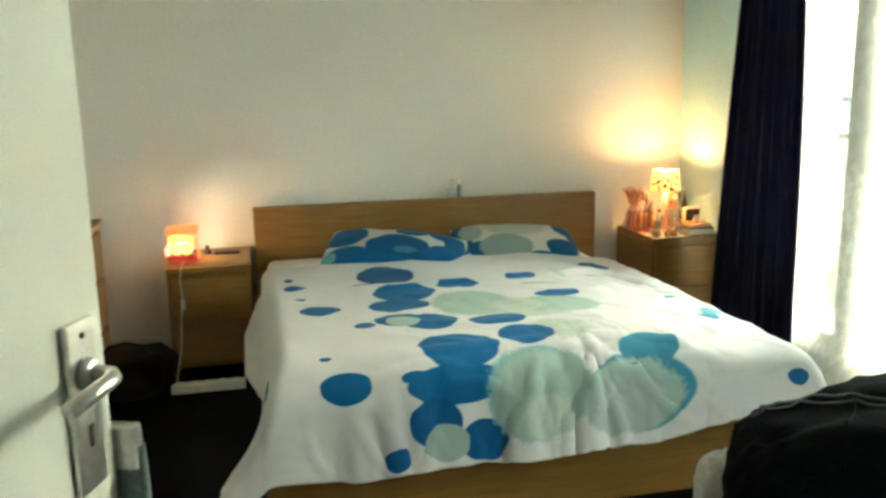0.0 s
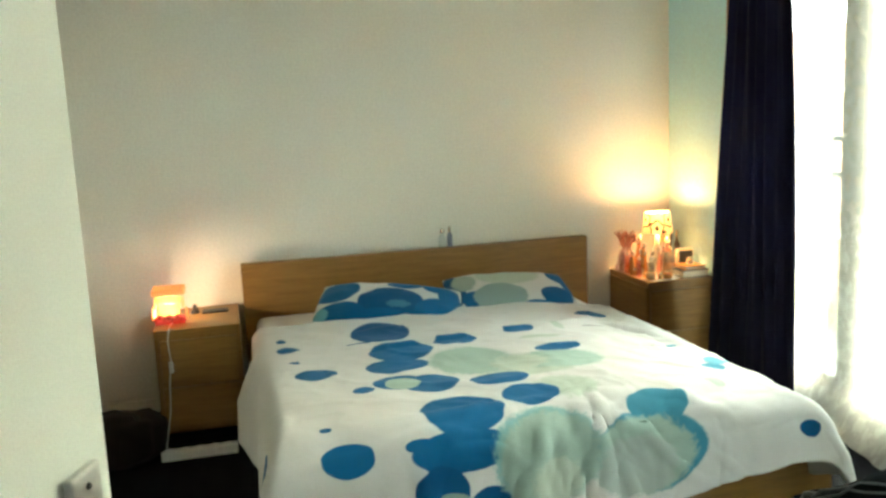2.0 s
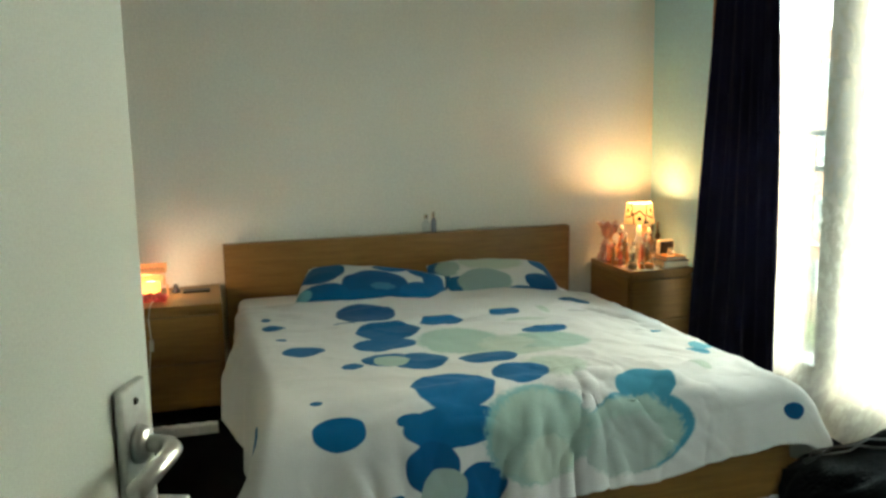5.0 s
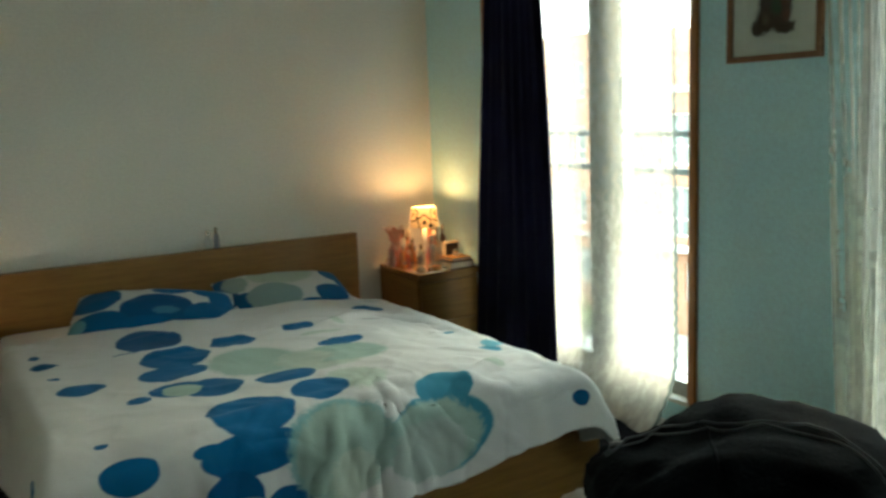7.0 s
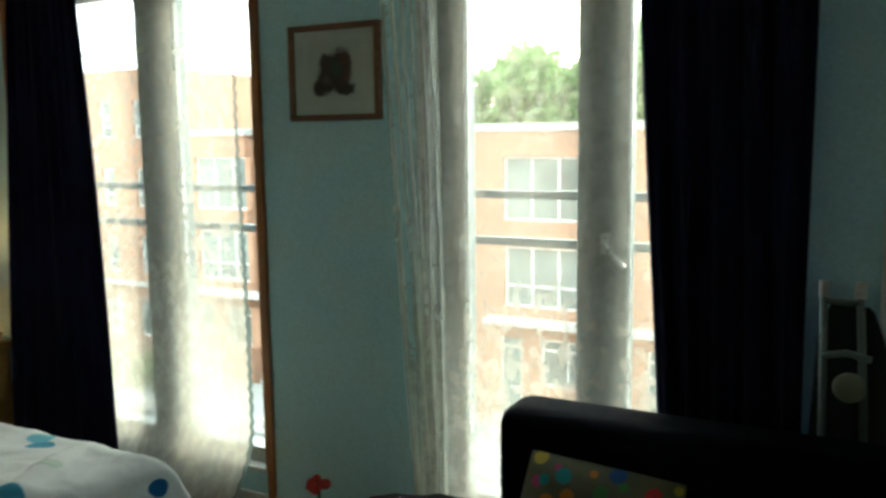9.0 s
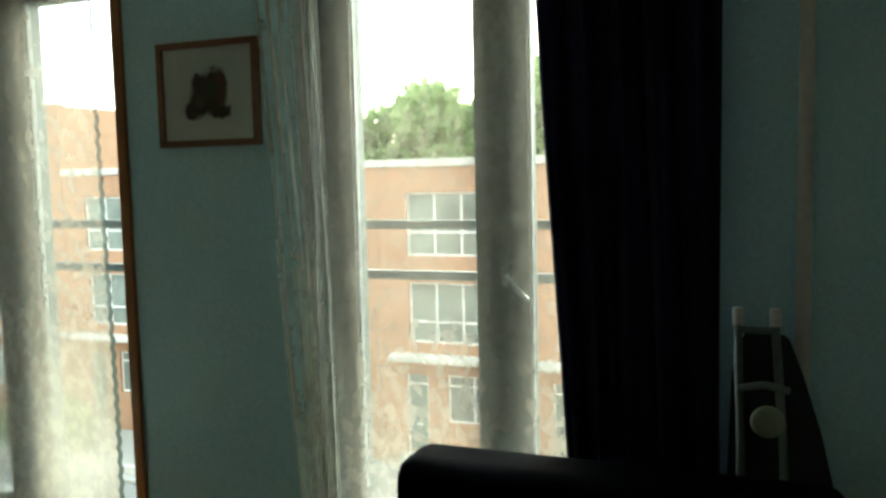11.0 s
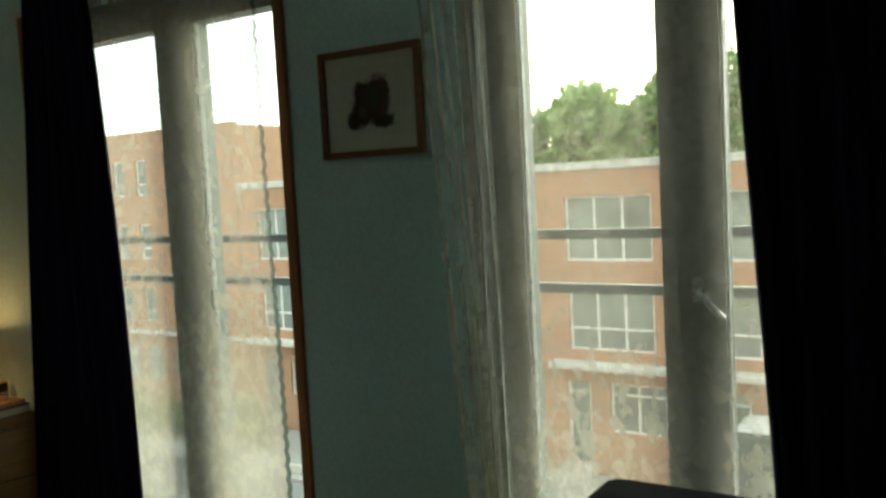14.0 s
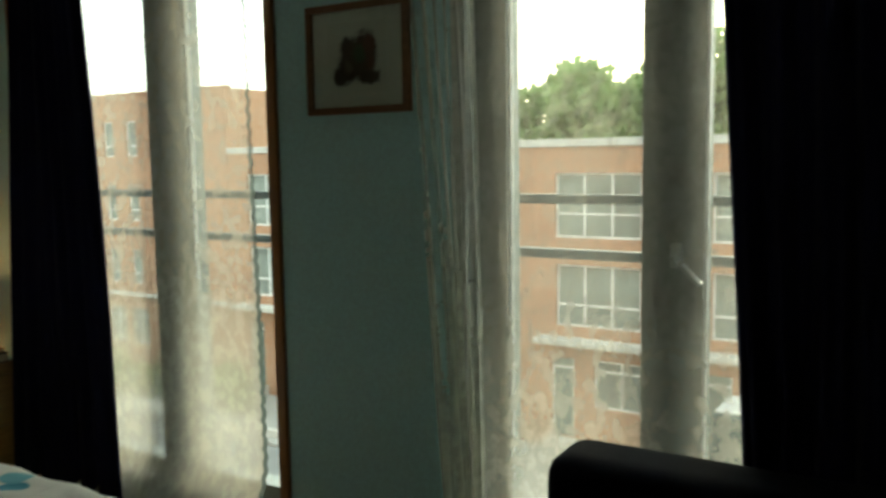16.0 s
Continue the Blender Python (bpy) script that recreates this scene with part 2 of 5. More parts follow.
CARPET = surface("dark_carpet", (0.0045, 0.0045, 0.006), 1.0, 0.3, 3.0, 240.0, 0.6, gloss=0.1)
OAK = wood("oak_veneer", (0.215, 0.110, 0.025), (0.335, 0.180, 0.046), 0.42, "x")
OAKY = wood("oak_veneer_side", (0.215, 0.110, 0.025), (0.335, 0.180, 0.046), 0.42, "y")
CASING = wood("varnished_casing", (0.27, 0.105, 0.028), (0.40, 0.17, 0.05), 0.4, "z")
FRAMEW = wood("picture_frame_wood", (0.17, 0.085, 0.04), (0.30, 0.155, 0.075), 0.4, "y")
NAVY = surface("navy_curtain_cloth", (0.010, 0.0105, 0.038), 0.9, 0.25, 2.5, 160.0, 0.3, sheen=0.02, gloss=0.12)
SOFA = surface("dark_sofa_cloth", (0.0022, 0.0025, 0.006), 1.0, 0.25, 4.0, 200.0, 0.3, gloss=0.12)
BAGC = surface("dark_bag_cloth", (0.005, 0.008, 0.011), 0.95, 0.3, 5.0, 150.0, 0.3, gloss=0.06)
PIPING = surface("pale_piping", (0.16, 0.18, 0.20), 0.7, 0.25, 9.0)
STEEL = surface("brushed_steel", (0.62, 0.62, 0.60), 0.28, 0.06, 6.0, 120.0, 0.08, metal=1.0)
WHITEP = surface("white_plastic", (0.72, 0.72, 0.68), 0.4, 0.05)
BLACKP = surface("black_plastic", (0.015, 0.015, 0.016), 0.45, 0.2)
SHEET = surface("white_sheet", (0.74, 0.73, 0.71), 0.9, 0.04, 6.0, 200.0, 0.3)
RAILM = surface("grey_railing_paint", (0.13, 0.15, 0.16), 0.5, 0.1)
BRICK = brickwork("red_brick", (0.44, 0.22, 0.12), (0.52, 0.28, 0.16), (0.44, 0.36, 0.28))
COPING = surface("pale_concrete", (0.62, 0.60, 0.55), 0.85, 0.1, 1.0, 20.0, 0.2)
EXTW = surface("white_frame_paint", (0.80, 0.80, 0.77), 0.5, 0.04)
EXTD = surface("grey_green_door", (0.16, 0.21, 0.19), 0.5, 0.1)
ROAD = surface("pale_paving", (0.42, 0.41, 0.38), 0.95, 0.12, 0.25, 8.0, 0.3)
ASPH = surface("street_asphalt", (0.30, 0.30, 0.29), 0.95, 0.12, 0.3, 12.0, 0.3)
LACE = lace("lace_net", 0.25, 0.40, skirting=0.36)
LACE_PLAIN = lace("lace_net_plain", 0.15, 0.30, 0.0)
# Bunched net: window light on the folds is put into a brighter thread colour.
LACE_BUNCH_LIT = lace("lace_net_bunched_lit", 0.12, 0.22, 0.0, 0.55, thread=(0.78, 0.78, 0.68))
PANE = glass("window_glass")
CLEAR = glass("clear_glass", (0.90, 0.93, 0.95), 0.2)
# Far panes: the pale mottled colour stands in for reflected sky.
FARPANE = surface("far_glass_sky_tone", (0.25, 0.28, 0.25), 0.12, 0.4, 0.6, 3.0, 0.0)
BLUE, BLUE2 = (0.004, 0.072, 0.190), (0.005, 0.092, 0.225)
GREY, PALE, TEAL, LTEAL = (0.27, 0.34, 0.31), (0.38, 0.43, 0.36), (0.05, 0.21, 0.30), (0.12, 0.32, 0.40)
WHITE = (0.53, 0.525, 0.505)
MINT, HAZE = (0.285, 0.375, 0.325), (0.32, 0.365, 0.335)
DUVET = discs("duvet_print", WHITE, [
    (0.03, -2.09, 0.115, 0.11, PALE, 0.5), (-0.03, -1.89, 0.20, 0.07, PALE, 0.5),
    (-0.752, -1.63, 0.074, 0.072, BLUE2, 0), (-0.615, -1.883, 0.036, 0.038, BLUE2, 0), (-0.78, -2.20, 0.02, 0.014, BLUE2, 0),
    (-0.728, -2.291, 0.077, 0.042, BLUE2, 0), (-0.353, -2.17, 0.134, 0.107, BLUE2, 0), (-0.391, -2.308, 0.151, 0.054, BLUE2, 0),
    (-0.515, -2.280, 0.045, 0.018, BLUE2, 0), (-0.46, -2.414, 0.08, 0.078, BLUE, 0), (-0.307, -2.48, 0.083, 0.071, BLUE, 0),
    (-0.432, -2.478, 0.072, 0.063, GREY, 0), (-0.583, -2.512, 0.038, 0.035, BLUE, 0),
    (-0.397, -1.445, 0.128, 0.12, BLUE2, 0), (-0.45, -1.625, 0.118, 0.093, BLUE2, 0), (-0.425, -1.11, 0.125, 0.19, BLUE, 0), (-0.53, -1.27, 0.06, 0.014, BLUE, 0),
    (-0.16, -1.377, 0.09, 0.068, BLUE2, 0), (0.128, -1.325, 0.068, 0.066, BLUE2, 0), (0.183, -1.625, 0.093, 0.052, BLUE2, 0),
    (-0.178, -1.675, 0.168, 0.186, MINT, 0.35), (0.125, -1.785, 0.174, 0.132, MINT, 0.3), (-0.02, -1.77, 0.12, 0.11, PALE, 0.6),
    (-0.485, -1.837, 0.09, 0.085, BLUE2, 0), (-0.382, -1.885, 0.098, 0.104, BLUE2, 0), (-0.475, -1.855, 0.061, 0.069, MINT, 0),
    (-0.155, -1.94, 0.105, 0.066, BLUE2, 0), (-0.102, -2.113, 0.098, 0.082, BLUE2, 0),
    (0.265, -2.255, 0.105, 0.056, TEAL, 0), (0.672, -1.925, 0.05, 0.045, TEAL, 0.2), (0.722, -1.86, 0.045, 0.05, LTEAL, 0.2), (0.78, -2.435, 0.042, 0.048, BLUE, 0),
    (0.585, -1.02, 0.075, 0.07, BLUE2, 0), (-0.825, -1.285, 0.045, 0.038, BLUE2, 0), (-0.845, -1.113, 0.02, 0.034, BLUE2, 0),
    (-0.815, -1.445, 0.02, 0.015, BLUE2, 0), (-0.965, -2.25, 0.03, 0.06, BLUE2, 0), (0.46, -1.32, 0.055, 0.006, (0.10, 0.12, 0.12), 0.3), (0.68, -1.60, 0.03, 0.008, TEAL, 0.3),
    (0.52, -2.17, 0.032, 0.02, PALE, 0), (0.293, -1.337, 0.024, 0.05, PALE, 0.3), (0.17, -1.47, 0.10, 0.02, PALE, 0.5),
    (0.216, -2.392, 0.198, 0.125, TEAL, 0.08), (0.190, -2.402, 0.188, 0.122, MINT, 0.3), (0.16, -2.43, 0.15, 0.10, HAZE, 0.35), (-0.122, -2.352, 0.180, 0.150, (0.17, 0.33, 0.34), 0.25),
    (-0.114, -2.362, 0.176, 0.145, MINT, 0.35), (-0.10, -2.43, 0.09, 0.08, PALE, 0.5)], wrinkle=0.2)
PILLOW_A = discs("pillow_print", WHITE, [
    (-0.36, 0.09, 0.05, 0.10, PALE, 0.4), (-0.262, 0.055, 0.112, 0.118, BLUE2, 0), (0.02, -0.065, 0.168, 0.135, BLUE, 0), (-0.235, -0.150, 0.138, 0.080, BLUE2, 0), (-0.34, -0.15, 0.06, 0.06, LTEAL, 0.4),
    (0.262, -0.118, 0.118, 0.118, BLUE2, 0), (0.085, 0.125, 0.105, 0.055, BLUE2, 0), (-0.02, -0.18, 0.13, 0.06, BLUE2, 0), (0.14, -0.19, 0.10, 0.06, BLUE, 0), (0.26, 0.11, 0.10, 0.06, BLUE2, 0),
    (0.31, 0.05, 0.06, 0.09, BLUE2, 0), (0.06, -0.085, 0.07, 0.035, (0.05, 0.17, 0.27), 0.8), (-0.16, 0.20, 0.16, 0.05, BLUE2, 0)], wrinkle=0.22)
PILLOW_B = discs("pillow_print", WHITE, [
    (0.0, 0.10, 0.19, 0.13, PALE, 0.3), (-0.315, 0.02, 0.062, 0.17, BLUE, 0), (-0.25, 0.06, 0.07, 0.10, GREY, 0.4), (-0.24, -0.12, 0.05, 0.07, BLUE2, 0), (-0.085, -0.115, 0.150, 0.105, (0.22, 0.30, 0.29), 0.15),
    (0.225, -0.125, 0.092, 0.078, BLUE, 0), (0.29, 0.09, 0.075, 0.085, BLUE2, 0), (0.325, -0.03, 0.05, 0.08, BLUE2, 0.3), (0.10, -0.19, 0.08, 0.03, BLUE2, 0)], wrinkle=0.22)
SPOTC = [(0.45, 0.03, 0.04), (0.04, 0.10, 0.26), (0.04, 0.24, 0.24), (0.45, 0.33, 0.05), (0.08, 0.24, 0.07), (0.48, 0.18, 0.03), (0.40, 0.06, 0.16)]
CUSHION = discs("spotted_cushion", (0.13, 0.13, 0.08), [
    (-0.195 + 0.056 * (k % 8) + 0.020 * math.sin(k * 2.1), -0.19 + 0.060 * (k // 8) + 0.020 * math.cos(k * 1.7), 0.018 + 0.006 * math.sin(k * 3.3), 0.018 + 0.006 * math.sin(k * 3.3), SPOTC[(k * 3 + k // 8) % 7], 0)
    for k in range(56)])


# ---- makers ----
ROOT = {}


def bm_box(bm, x0, x1, y0, y1, z0, z1):
    r = bmesh.ops.create_cube(bm, size=1.0, matrix=Matrix.LocRotScale(((x0 + x1) / 2, (y0 + y1) / 2, (z0 + z1) / 2), None, (abs(x1 - x0), abs(y1 - y0), abs(z1 - z0))))
    return r["verts"]


def box_bm(x0, x1, y0, y1, z0, z1, soft=0.0, seg=2):
    bm = bmesh.new()
    bm_box(bm, x0, x1, y0, y1, z0, z1)
    if soft:
        bmesh.ops.bevel(bm, geom=bm.edges[:], offset=soft, segments=seg, affect="EDGES", profile=0.6)
    return bm


def tube_bm(points, radius, sides=10, bm=None):
    bm = bm or bmesh.new()
    pts = [Vector(p) for p in points]
    rings = []
    for i, p in enumerate(pts):
        d = (pts[min(i + 1, len(pts) - 1)] - pts[max(i - 1, 0)]).normalized()
        q = d.to_track_quat("Z", "Y")
        rings.append([bm.verts.new(p + q @ Vector((radius * math.cos(a), radius * math.sin(a), 0))) for a in [2 * math.pi * k / sides for k in range(sides)]])
    for a, b in zip(rings, rings[1:]):
        for k in range(sides):
            bm.faces.new((a[k], a[(k + 1) % sides], b[(k + 1) % sides], b[k]))
    bm.faces.new(rings[0][::-1])
    bm.faces.new(rings[-1])
    return bm


def lathe_bm(profile, centre=(0, 0, 0), sides=24, cap=True):
    """A turned body: (radius, height) rows from the foot up."""
    bm = bmesh.new()
    c = Vector(centre)
    rings = [[bm.verts.new(c + Vector((r * math.cos(a), r * math.sin(a), z))) for a in [2 * math.pi * k / sides for k in range(sides)]] for r, z in profile]
    for a, b in zip(rings, rings[1:]):
        for k in range(sides):
            bm.faces.new((a[k], a[(k + 1) % sides], b[(k + 1) % sides], b[k]))
    if cap:
        bm.faces.new(rings[0][::-1])
        bm.faces.new(rings[-1])
    return bm


def thing(name, base=(0, 0, 0), label="", category="", group="", kind="", m=None):
    ob = new(name)
    ob.empty_display_size = 0.05
    ob.matrix_basis = m if m is not None else Matrix.Translation(base)
    ROOT[ob.name] = ob.matrix_basis.copy() if m is None else Matrix.Identity(4)
    return tagged(ob, label, category, group, kind)


def part(name, bm, material, parent=None, label="", smooth=False):
    """Links a bmesh as one mesh; its numbers are the place's own, or the thing's where the thing is turned."""
    me = bpy.data.meshes.new(name)
    if parent is not None:
        bmesh.ops.transform(bm, matrix=ROOT[parent.name].inverted(), verts=bm.verts[:])
    bmesh.ops.recalc_face_normals(bm, faces=bm.faces[:])
    bm.to_mesh(me)
    bm.free()
    me.materials.append(material)
    if smooth:
        me.shade_smooth()
    ob = new(name, me)
    if parent is not None:
        ob.parent = parent
        ROOT[ob.name] = ROOT[parent.name]
    else:
        ROOT[ob.name] = Matrix.Identity(4)
    return tagged(ob, label) if label else ob


def sheet(name, fn, us, vs, material, parent=None, thick=0.0, label="", side=0.0):
    """A sheet of cloth over the grid us x vs, with its unfolded place as UV."""
    me = bpy.data.meshes.new(name)
    nu, nv = len(us), len(vs)
    off = ROOT[parent.name].translation if parent is not None else Vector()
    verts = [tuple(Vector(fn(u, v)) - off) for v in vs for u in us]
    faces = [(j * nu + i, j * nu + i + 1, (j + 1) * nu + i + 1, (j + 1) * nu + i) for j in range(nv - 1) for i in range(nu - 1)]
    me.from_pydata(verts, [], faces)
    uvl = me.uv_layers.new(name="UVMap")
    flat = [(us[k % nu], vs[k // nu]) for f in faces for k in f]
    uvl.data.foreach_set("uv", [c for p in flat for c in p])
    me.materials.append(material)
    me.shade_smooth()
    ob = new(name, me)
    if parent is not None:
        ob.parent = parent
        ROOT[ob.name] = ROOT[parent.name]
    if thick:
        s = ob.modifiers.new("thickness", "SOLIDIFY")
        s.thickness, s.offset = thick, side
    if label:
        tagged(ob, label)
    return ob


def span(a, b, n):
    return [a + (b - a) * i / (n - 1) for i in range(n)]


def holed(bm, axis, d0, d1, a0, a1, z0, z1, holes):
    """A wall slab across `axis` from d0 to d1, with holes (a0, a1, z0, z1) left open."""
    cuts = sorted({a0, a1, *[h[0] for h in holes], *[h[1] for h in holes]})
    for s, e in zip(cuts, cuts[1:]):
        mine = sorted((h[2], h[3]) for h in holes if h[0] <= s + 1e-6 and h[1] >= e - 1e-6)
        z = z0
        for lo, hi in mine + [(z1, z1)]:
            if lo > z + 1e-6:
                if axis == "x":
                    bm_box(bm, d0, d1, s, e, z, lo)
                else:
                    bm_box(bm, s, e, d0, d1, z, lo)
            z = hi
    return bm


# ---- the room ----
W1, W2 = (-2.12, -0.66), (-4.06, -2.885)
Z0, Z1 = 0.16, 2.28
part("floor", box_bm(-2.35, 1.86, -6.2, 0.12, -0.14, 0.0), CARPET)
tagged(bpy.data.objects["floor"], "near-black carpet floor of the bedroom", "floor", kind="structure")
tagged(part("ceiling", box_bm(-2.35, 1.86, -6.2, 0.12, 2.62, 2.74), CEIL), "plain white painted ceiling", "ceiling", kind="structure")
tagged(part("wall_north", box_bm(-2.35, 1.86, 0.0, 0.12, 0, 2.62), WALL), "white painted wall behind the bed", "wall", kind="structure")
tagged(part("wall_east", holed(bmesh.new(), "x", 1.56, 1.78, -4.79, 0.0, 0, 2.62, [(*W1, Z0, Z1), (*W2, Z0, Z1)]), EASTP), "painted wall with two tall windows, cool light cast put into its colour", "wall", kind="structure")
tagged(part("wall_west", box_bm(-2.35, -2.2, -6.2, 0.0, 0, 2.62), WALL), "white painted side wall", "wall", kind="structure")
tagged(part("wall_south", holed(bmesh.new(), "y", -4.79, -4.67, -2.2, 1.56, 0, 2.62, [(-1.47, -0.48, 0, 2.06)]), WALL), "white painted wall with the door opening", "wall", kind="structure")
tagged(part("wall_hall_south", box_bm(-2.2, 1.86, -6.2, -6.08, 0, 2.62), WALL), "plain hall wall behind the doorway", "wall", kind="structure")
tagged(part("wall_hall_east", box_bm(1.0, 1.12, -6.08, -4.79, 0, 2.62), WALL), "plain hall side wall", "wall", kind="structure")
bb = thing("baseboard", (0, 0, 0), "low white painted skirting boards", "baseboard", kind="structure")
part("board_north", box_bm(-2.2, 1.545, -0.014, -0.002, 0, 0.07, 0.003, 1), TRIMP, bb)
part("board_east", box_bm(1.546, 1.558, -4.66, -0.02, 0, 0.07, 0.003, 1), TRIMP, bb)
trim = thing("trim", (0, 0, 0), "white painted door frame round the doorway", "door frame", kind="structure")
part("jamb", box_bm(-1.467, -1.437, -4.81, -4.65, 0, 2.06, 0.004), TRIMP, trim)
part("jamb", box_bm(-0.513, -0.483, -4.81, -4.65, 0, 2.06, 0.004), TRIMP, trim)
part("head", box_bm(-1.435, -0.515, -4.81, -4.65, 2.02, 2.057, 0.004), TRIMP, trim)


def window(name, span_y, stiles, label, wooden=True):
    """A tall inward window in a varnished wooden casing: stiles are the painted uprights between the panes."""
    w = thing(name, (1.7, sum(span_y) / 2, Z0), label, "window", kind="structure")
    a, b = span_y
    part("window_frame", holed(bmesh.new(), "x", 1.60, 1.68, a + 0.002, b - 0.002, Z0 + 0.002, Z1 - 0.002,
              [(lo, hi, 0.245, 2.135) for lo, hi in zip([s[1] for s in stiles[:-1]], [s[0] for s in stiles[1:]])]), FRAMEP, w, "grey-white painted frame")
    for lo, hi in zip([s[1] for s in stiles[:-1]], [s[0] for s in stiles[1:]]):
        p = part("pane", box_bm(1.635, 1.639, lo - 0.004, hi + 0.004, 0.242, 2.138), PANE, w)
        p.visible_shadow = False
        for y0, y1 in ((lo, lo + 0.006), (hi - 0.006, hi)):
            part("glazing_bead", box_bm(1.613, 1.633, y0, y1, 0.247, 2.133, 0.002, 1), TRIMP, w)
    for y0, y1, side in ((a - 0.032, a, True), (b, b + 0.032, wooden)):
        part("casing", box_bm(1.541, 1.559, y0, y1, 0.001, Z1 + 0.03, 0.003), CASING if side else TRIMP, w, "varnished brown wood casing" if side else "white painted casing")
    for y0, y1, side in ((a + 0.001, a + 0.012, True), (b - 0.012, b - 0.001, wooden)):
        part("reveal_lining", box_bm(1.546, 1.598, y0, y1, Z0 + 0.02, Z1 - 0.002, 0.002, 1), CASING if side else TRIMP, w)
    part("casing", box_bm(1.545, 1.559, a + 0.002, b - 0.002, Z1, Z1 + 0.03, 0.003), TRIMP, w)
    part("window_sill", box_bm(1.548, 1.598, a + 0.014, b - 0.014, Z0 + 0.001, Z0 + 0.022, 0.004), TRIMP, w)
    return w


win1 = window("window_1", W1, [(-2.12, -2.09), (-1.648, -1.437), (-0.95, -0.66)], "tall window with painted frame and wooden casing")
win2 = window("window_2", W2, [(-4.06, -3.97), (-3.58, -3.415), (-3.005, -2.885)], "tall window with lever handle and partly wooden casing", False)
hd = part("handle", box_bm(1.575, 1.5995, -3.526, -3.498, 1.14, 1.205, 0.005), STEEL, win2, "white-metal window handle")
part("handle_lever", tube_bm([(1.58, -3.512, 1.178), (1.565, -3.516, 1.174), (1.562, -3.545, 1.140), (1.562, -3.583, 1.102)], 0.0085), STEEL, hd)

for a, b in (W1, W2):
    r = thing("balcony_railing", (1.95, (a + b) / 2, 1.1), "dark grey metal railing across the outside of the window", "railing", "railings outside the windows")
    for z in (1.298, 1.118):
        part("bar", box_bm(1.935, 1.965, a - 0.08, b + 0.08, z - 0.016, z + 0.016, 0.003, 1), RAILM, r)
    for y in (a - 0.06, b + 0.03):
        part("bracket", box_bm(1.812, 1.934, y, y + 0.03, 1.08, 1.33, 0.003, 1), RAILM, r)

DOOR_AT = pose(-1.407, -4.657, 0, 0, 0, 71)
door = thing("door_1", m=DOOR_AT, label="pale cream painted flush door standing open", category="door", kind="structure")
part("leaf", box_bm(0, 0.88, 0.0, 0.04, 0.012, 2.03, 0.003), DOORP, door)
pl = part("lock_plate", box_bm(0.80, 0.85, -0.009, -0.0005, 1.045, 1.218, 0.004, 3), STEEL, door, "satin steel lock plate")
part("screw", lathe_bm([(0.0032, 0), (0.0026, 0.002)], (0, 0, 0), 10), BLACKP, pl).matrix_basis = pose(0.825, -0.0092, 1.203, 90, 0, 0)
part("keyhole", box_bm(0.822, 0.829, -0.0105, -0.0092, 1.09, 1.112), BLACKP, pl)
hb = tube_bm([(0.825, -0.009, 1.165), (0.825, -0.028, 1.165), (0.823, -0.037, 1.165), (0.815, -0.043, 1.165), (0.80, -0.045, 1.165), (0.735, -0.045, 1.164)], 0.008, 14)
part("door_handle", hb, STEEL, door, "curved satin steel lever handle", True)
part("rosette", lathe_bm([(0.017, 0), (0.016, 0.006), (0.011, 0.010)], (0, 0, 0), 20), STEEL, pl, "", True).matrix_basis = pose(0.825, -0.0092, 1.165, 90, 0, 0)
part("latch_plate", box_bm(0.8805, 0.882, 0.008, 0.032, 1.05, 1.21), STEEL, door)
TOWEL = surface("grey_towel", (0.20, 0.27, 0.27), 0.95, 0.15, 8.0, 150.0, 0.6)
far = thing("door_hanger", m=DOOR_AT, label="grey cloth strap hanging at the open door's edge", category="strap")
part("hook", box_bm(0.8825, 0.899, -0.024, 0.026, 1.035, 1.085, 0.005, 3), STEEL, far, "steel clip")
hang = bmesh.new()
bmesh.ops.create_grid(hang, x_segments=14, y_segments=20, size=0.5)
for v in hang.verts:
    a, d = v.co.x, 0.5 - v.co.y
    v.co = Vector((0.892 + 0.006 * math.sin(a * 16 + d * 3) * d, -0.004 + a * (0.05 + 0.035 * d), 1.055 - 0.40 * d + 0.01 * math.sin(a * 9)))
part("cloth", hang, TOWEL, far, "grey-green cloth", True).modifiers.new("thickness", "SOLIDIFY").thickness = 0.007

pipe = part("heating_pipe", tube_bm([(1.535, -4.32, 0.0), (1.535, -4.32, 2.62)], 0.018, 16), TRIMP, None, "", True)
tagged(pipe, "white painted heating pipe running up the wall", "pipe")


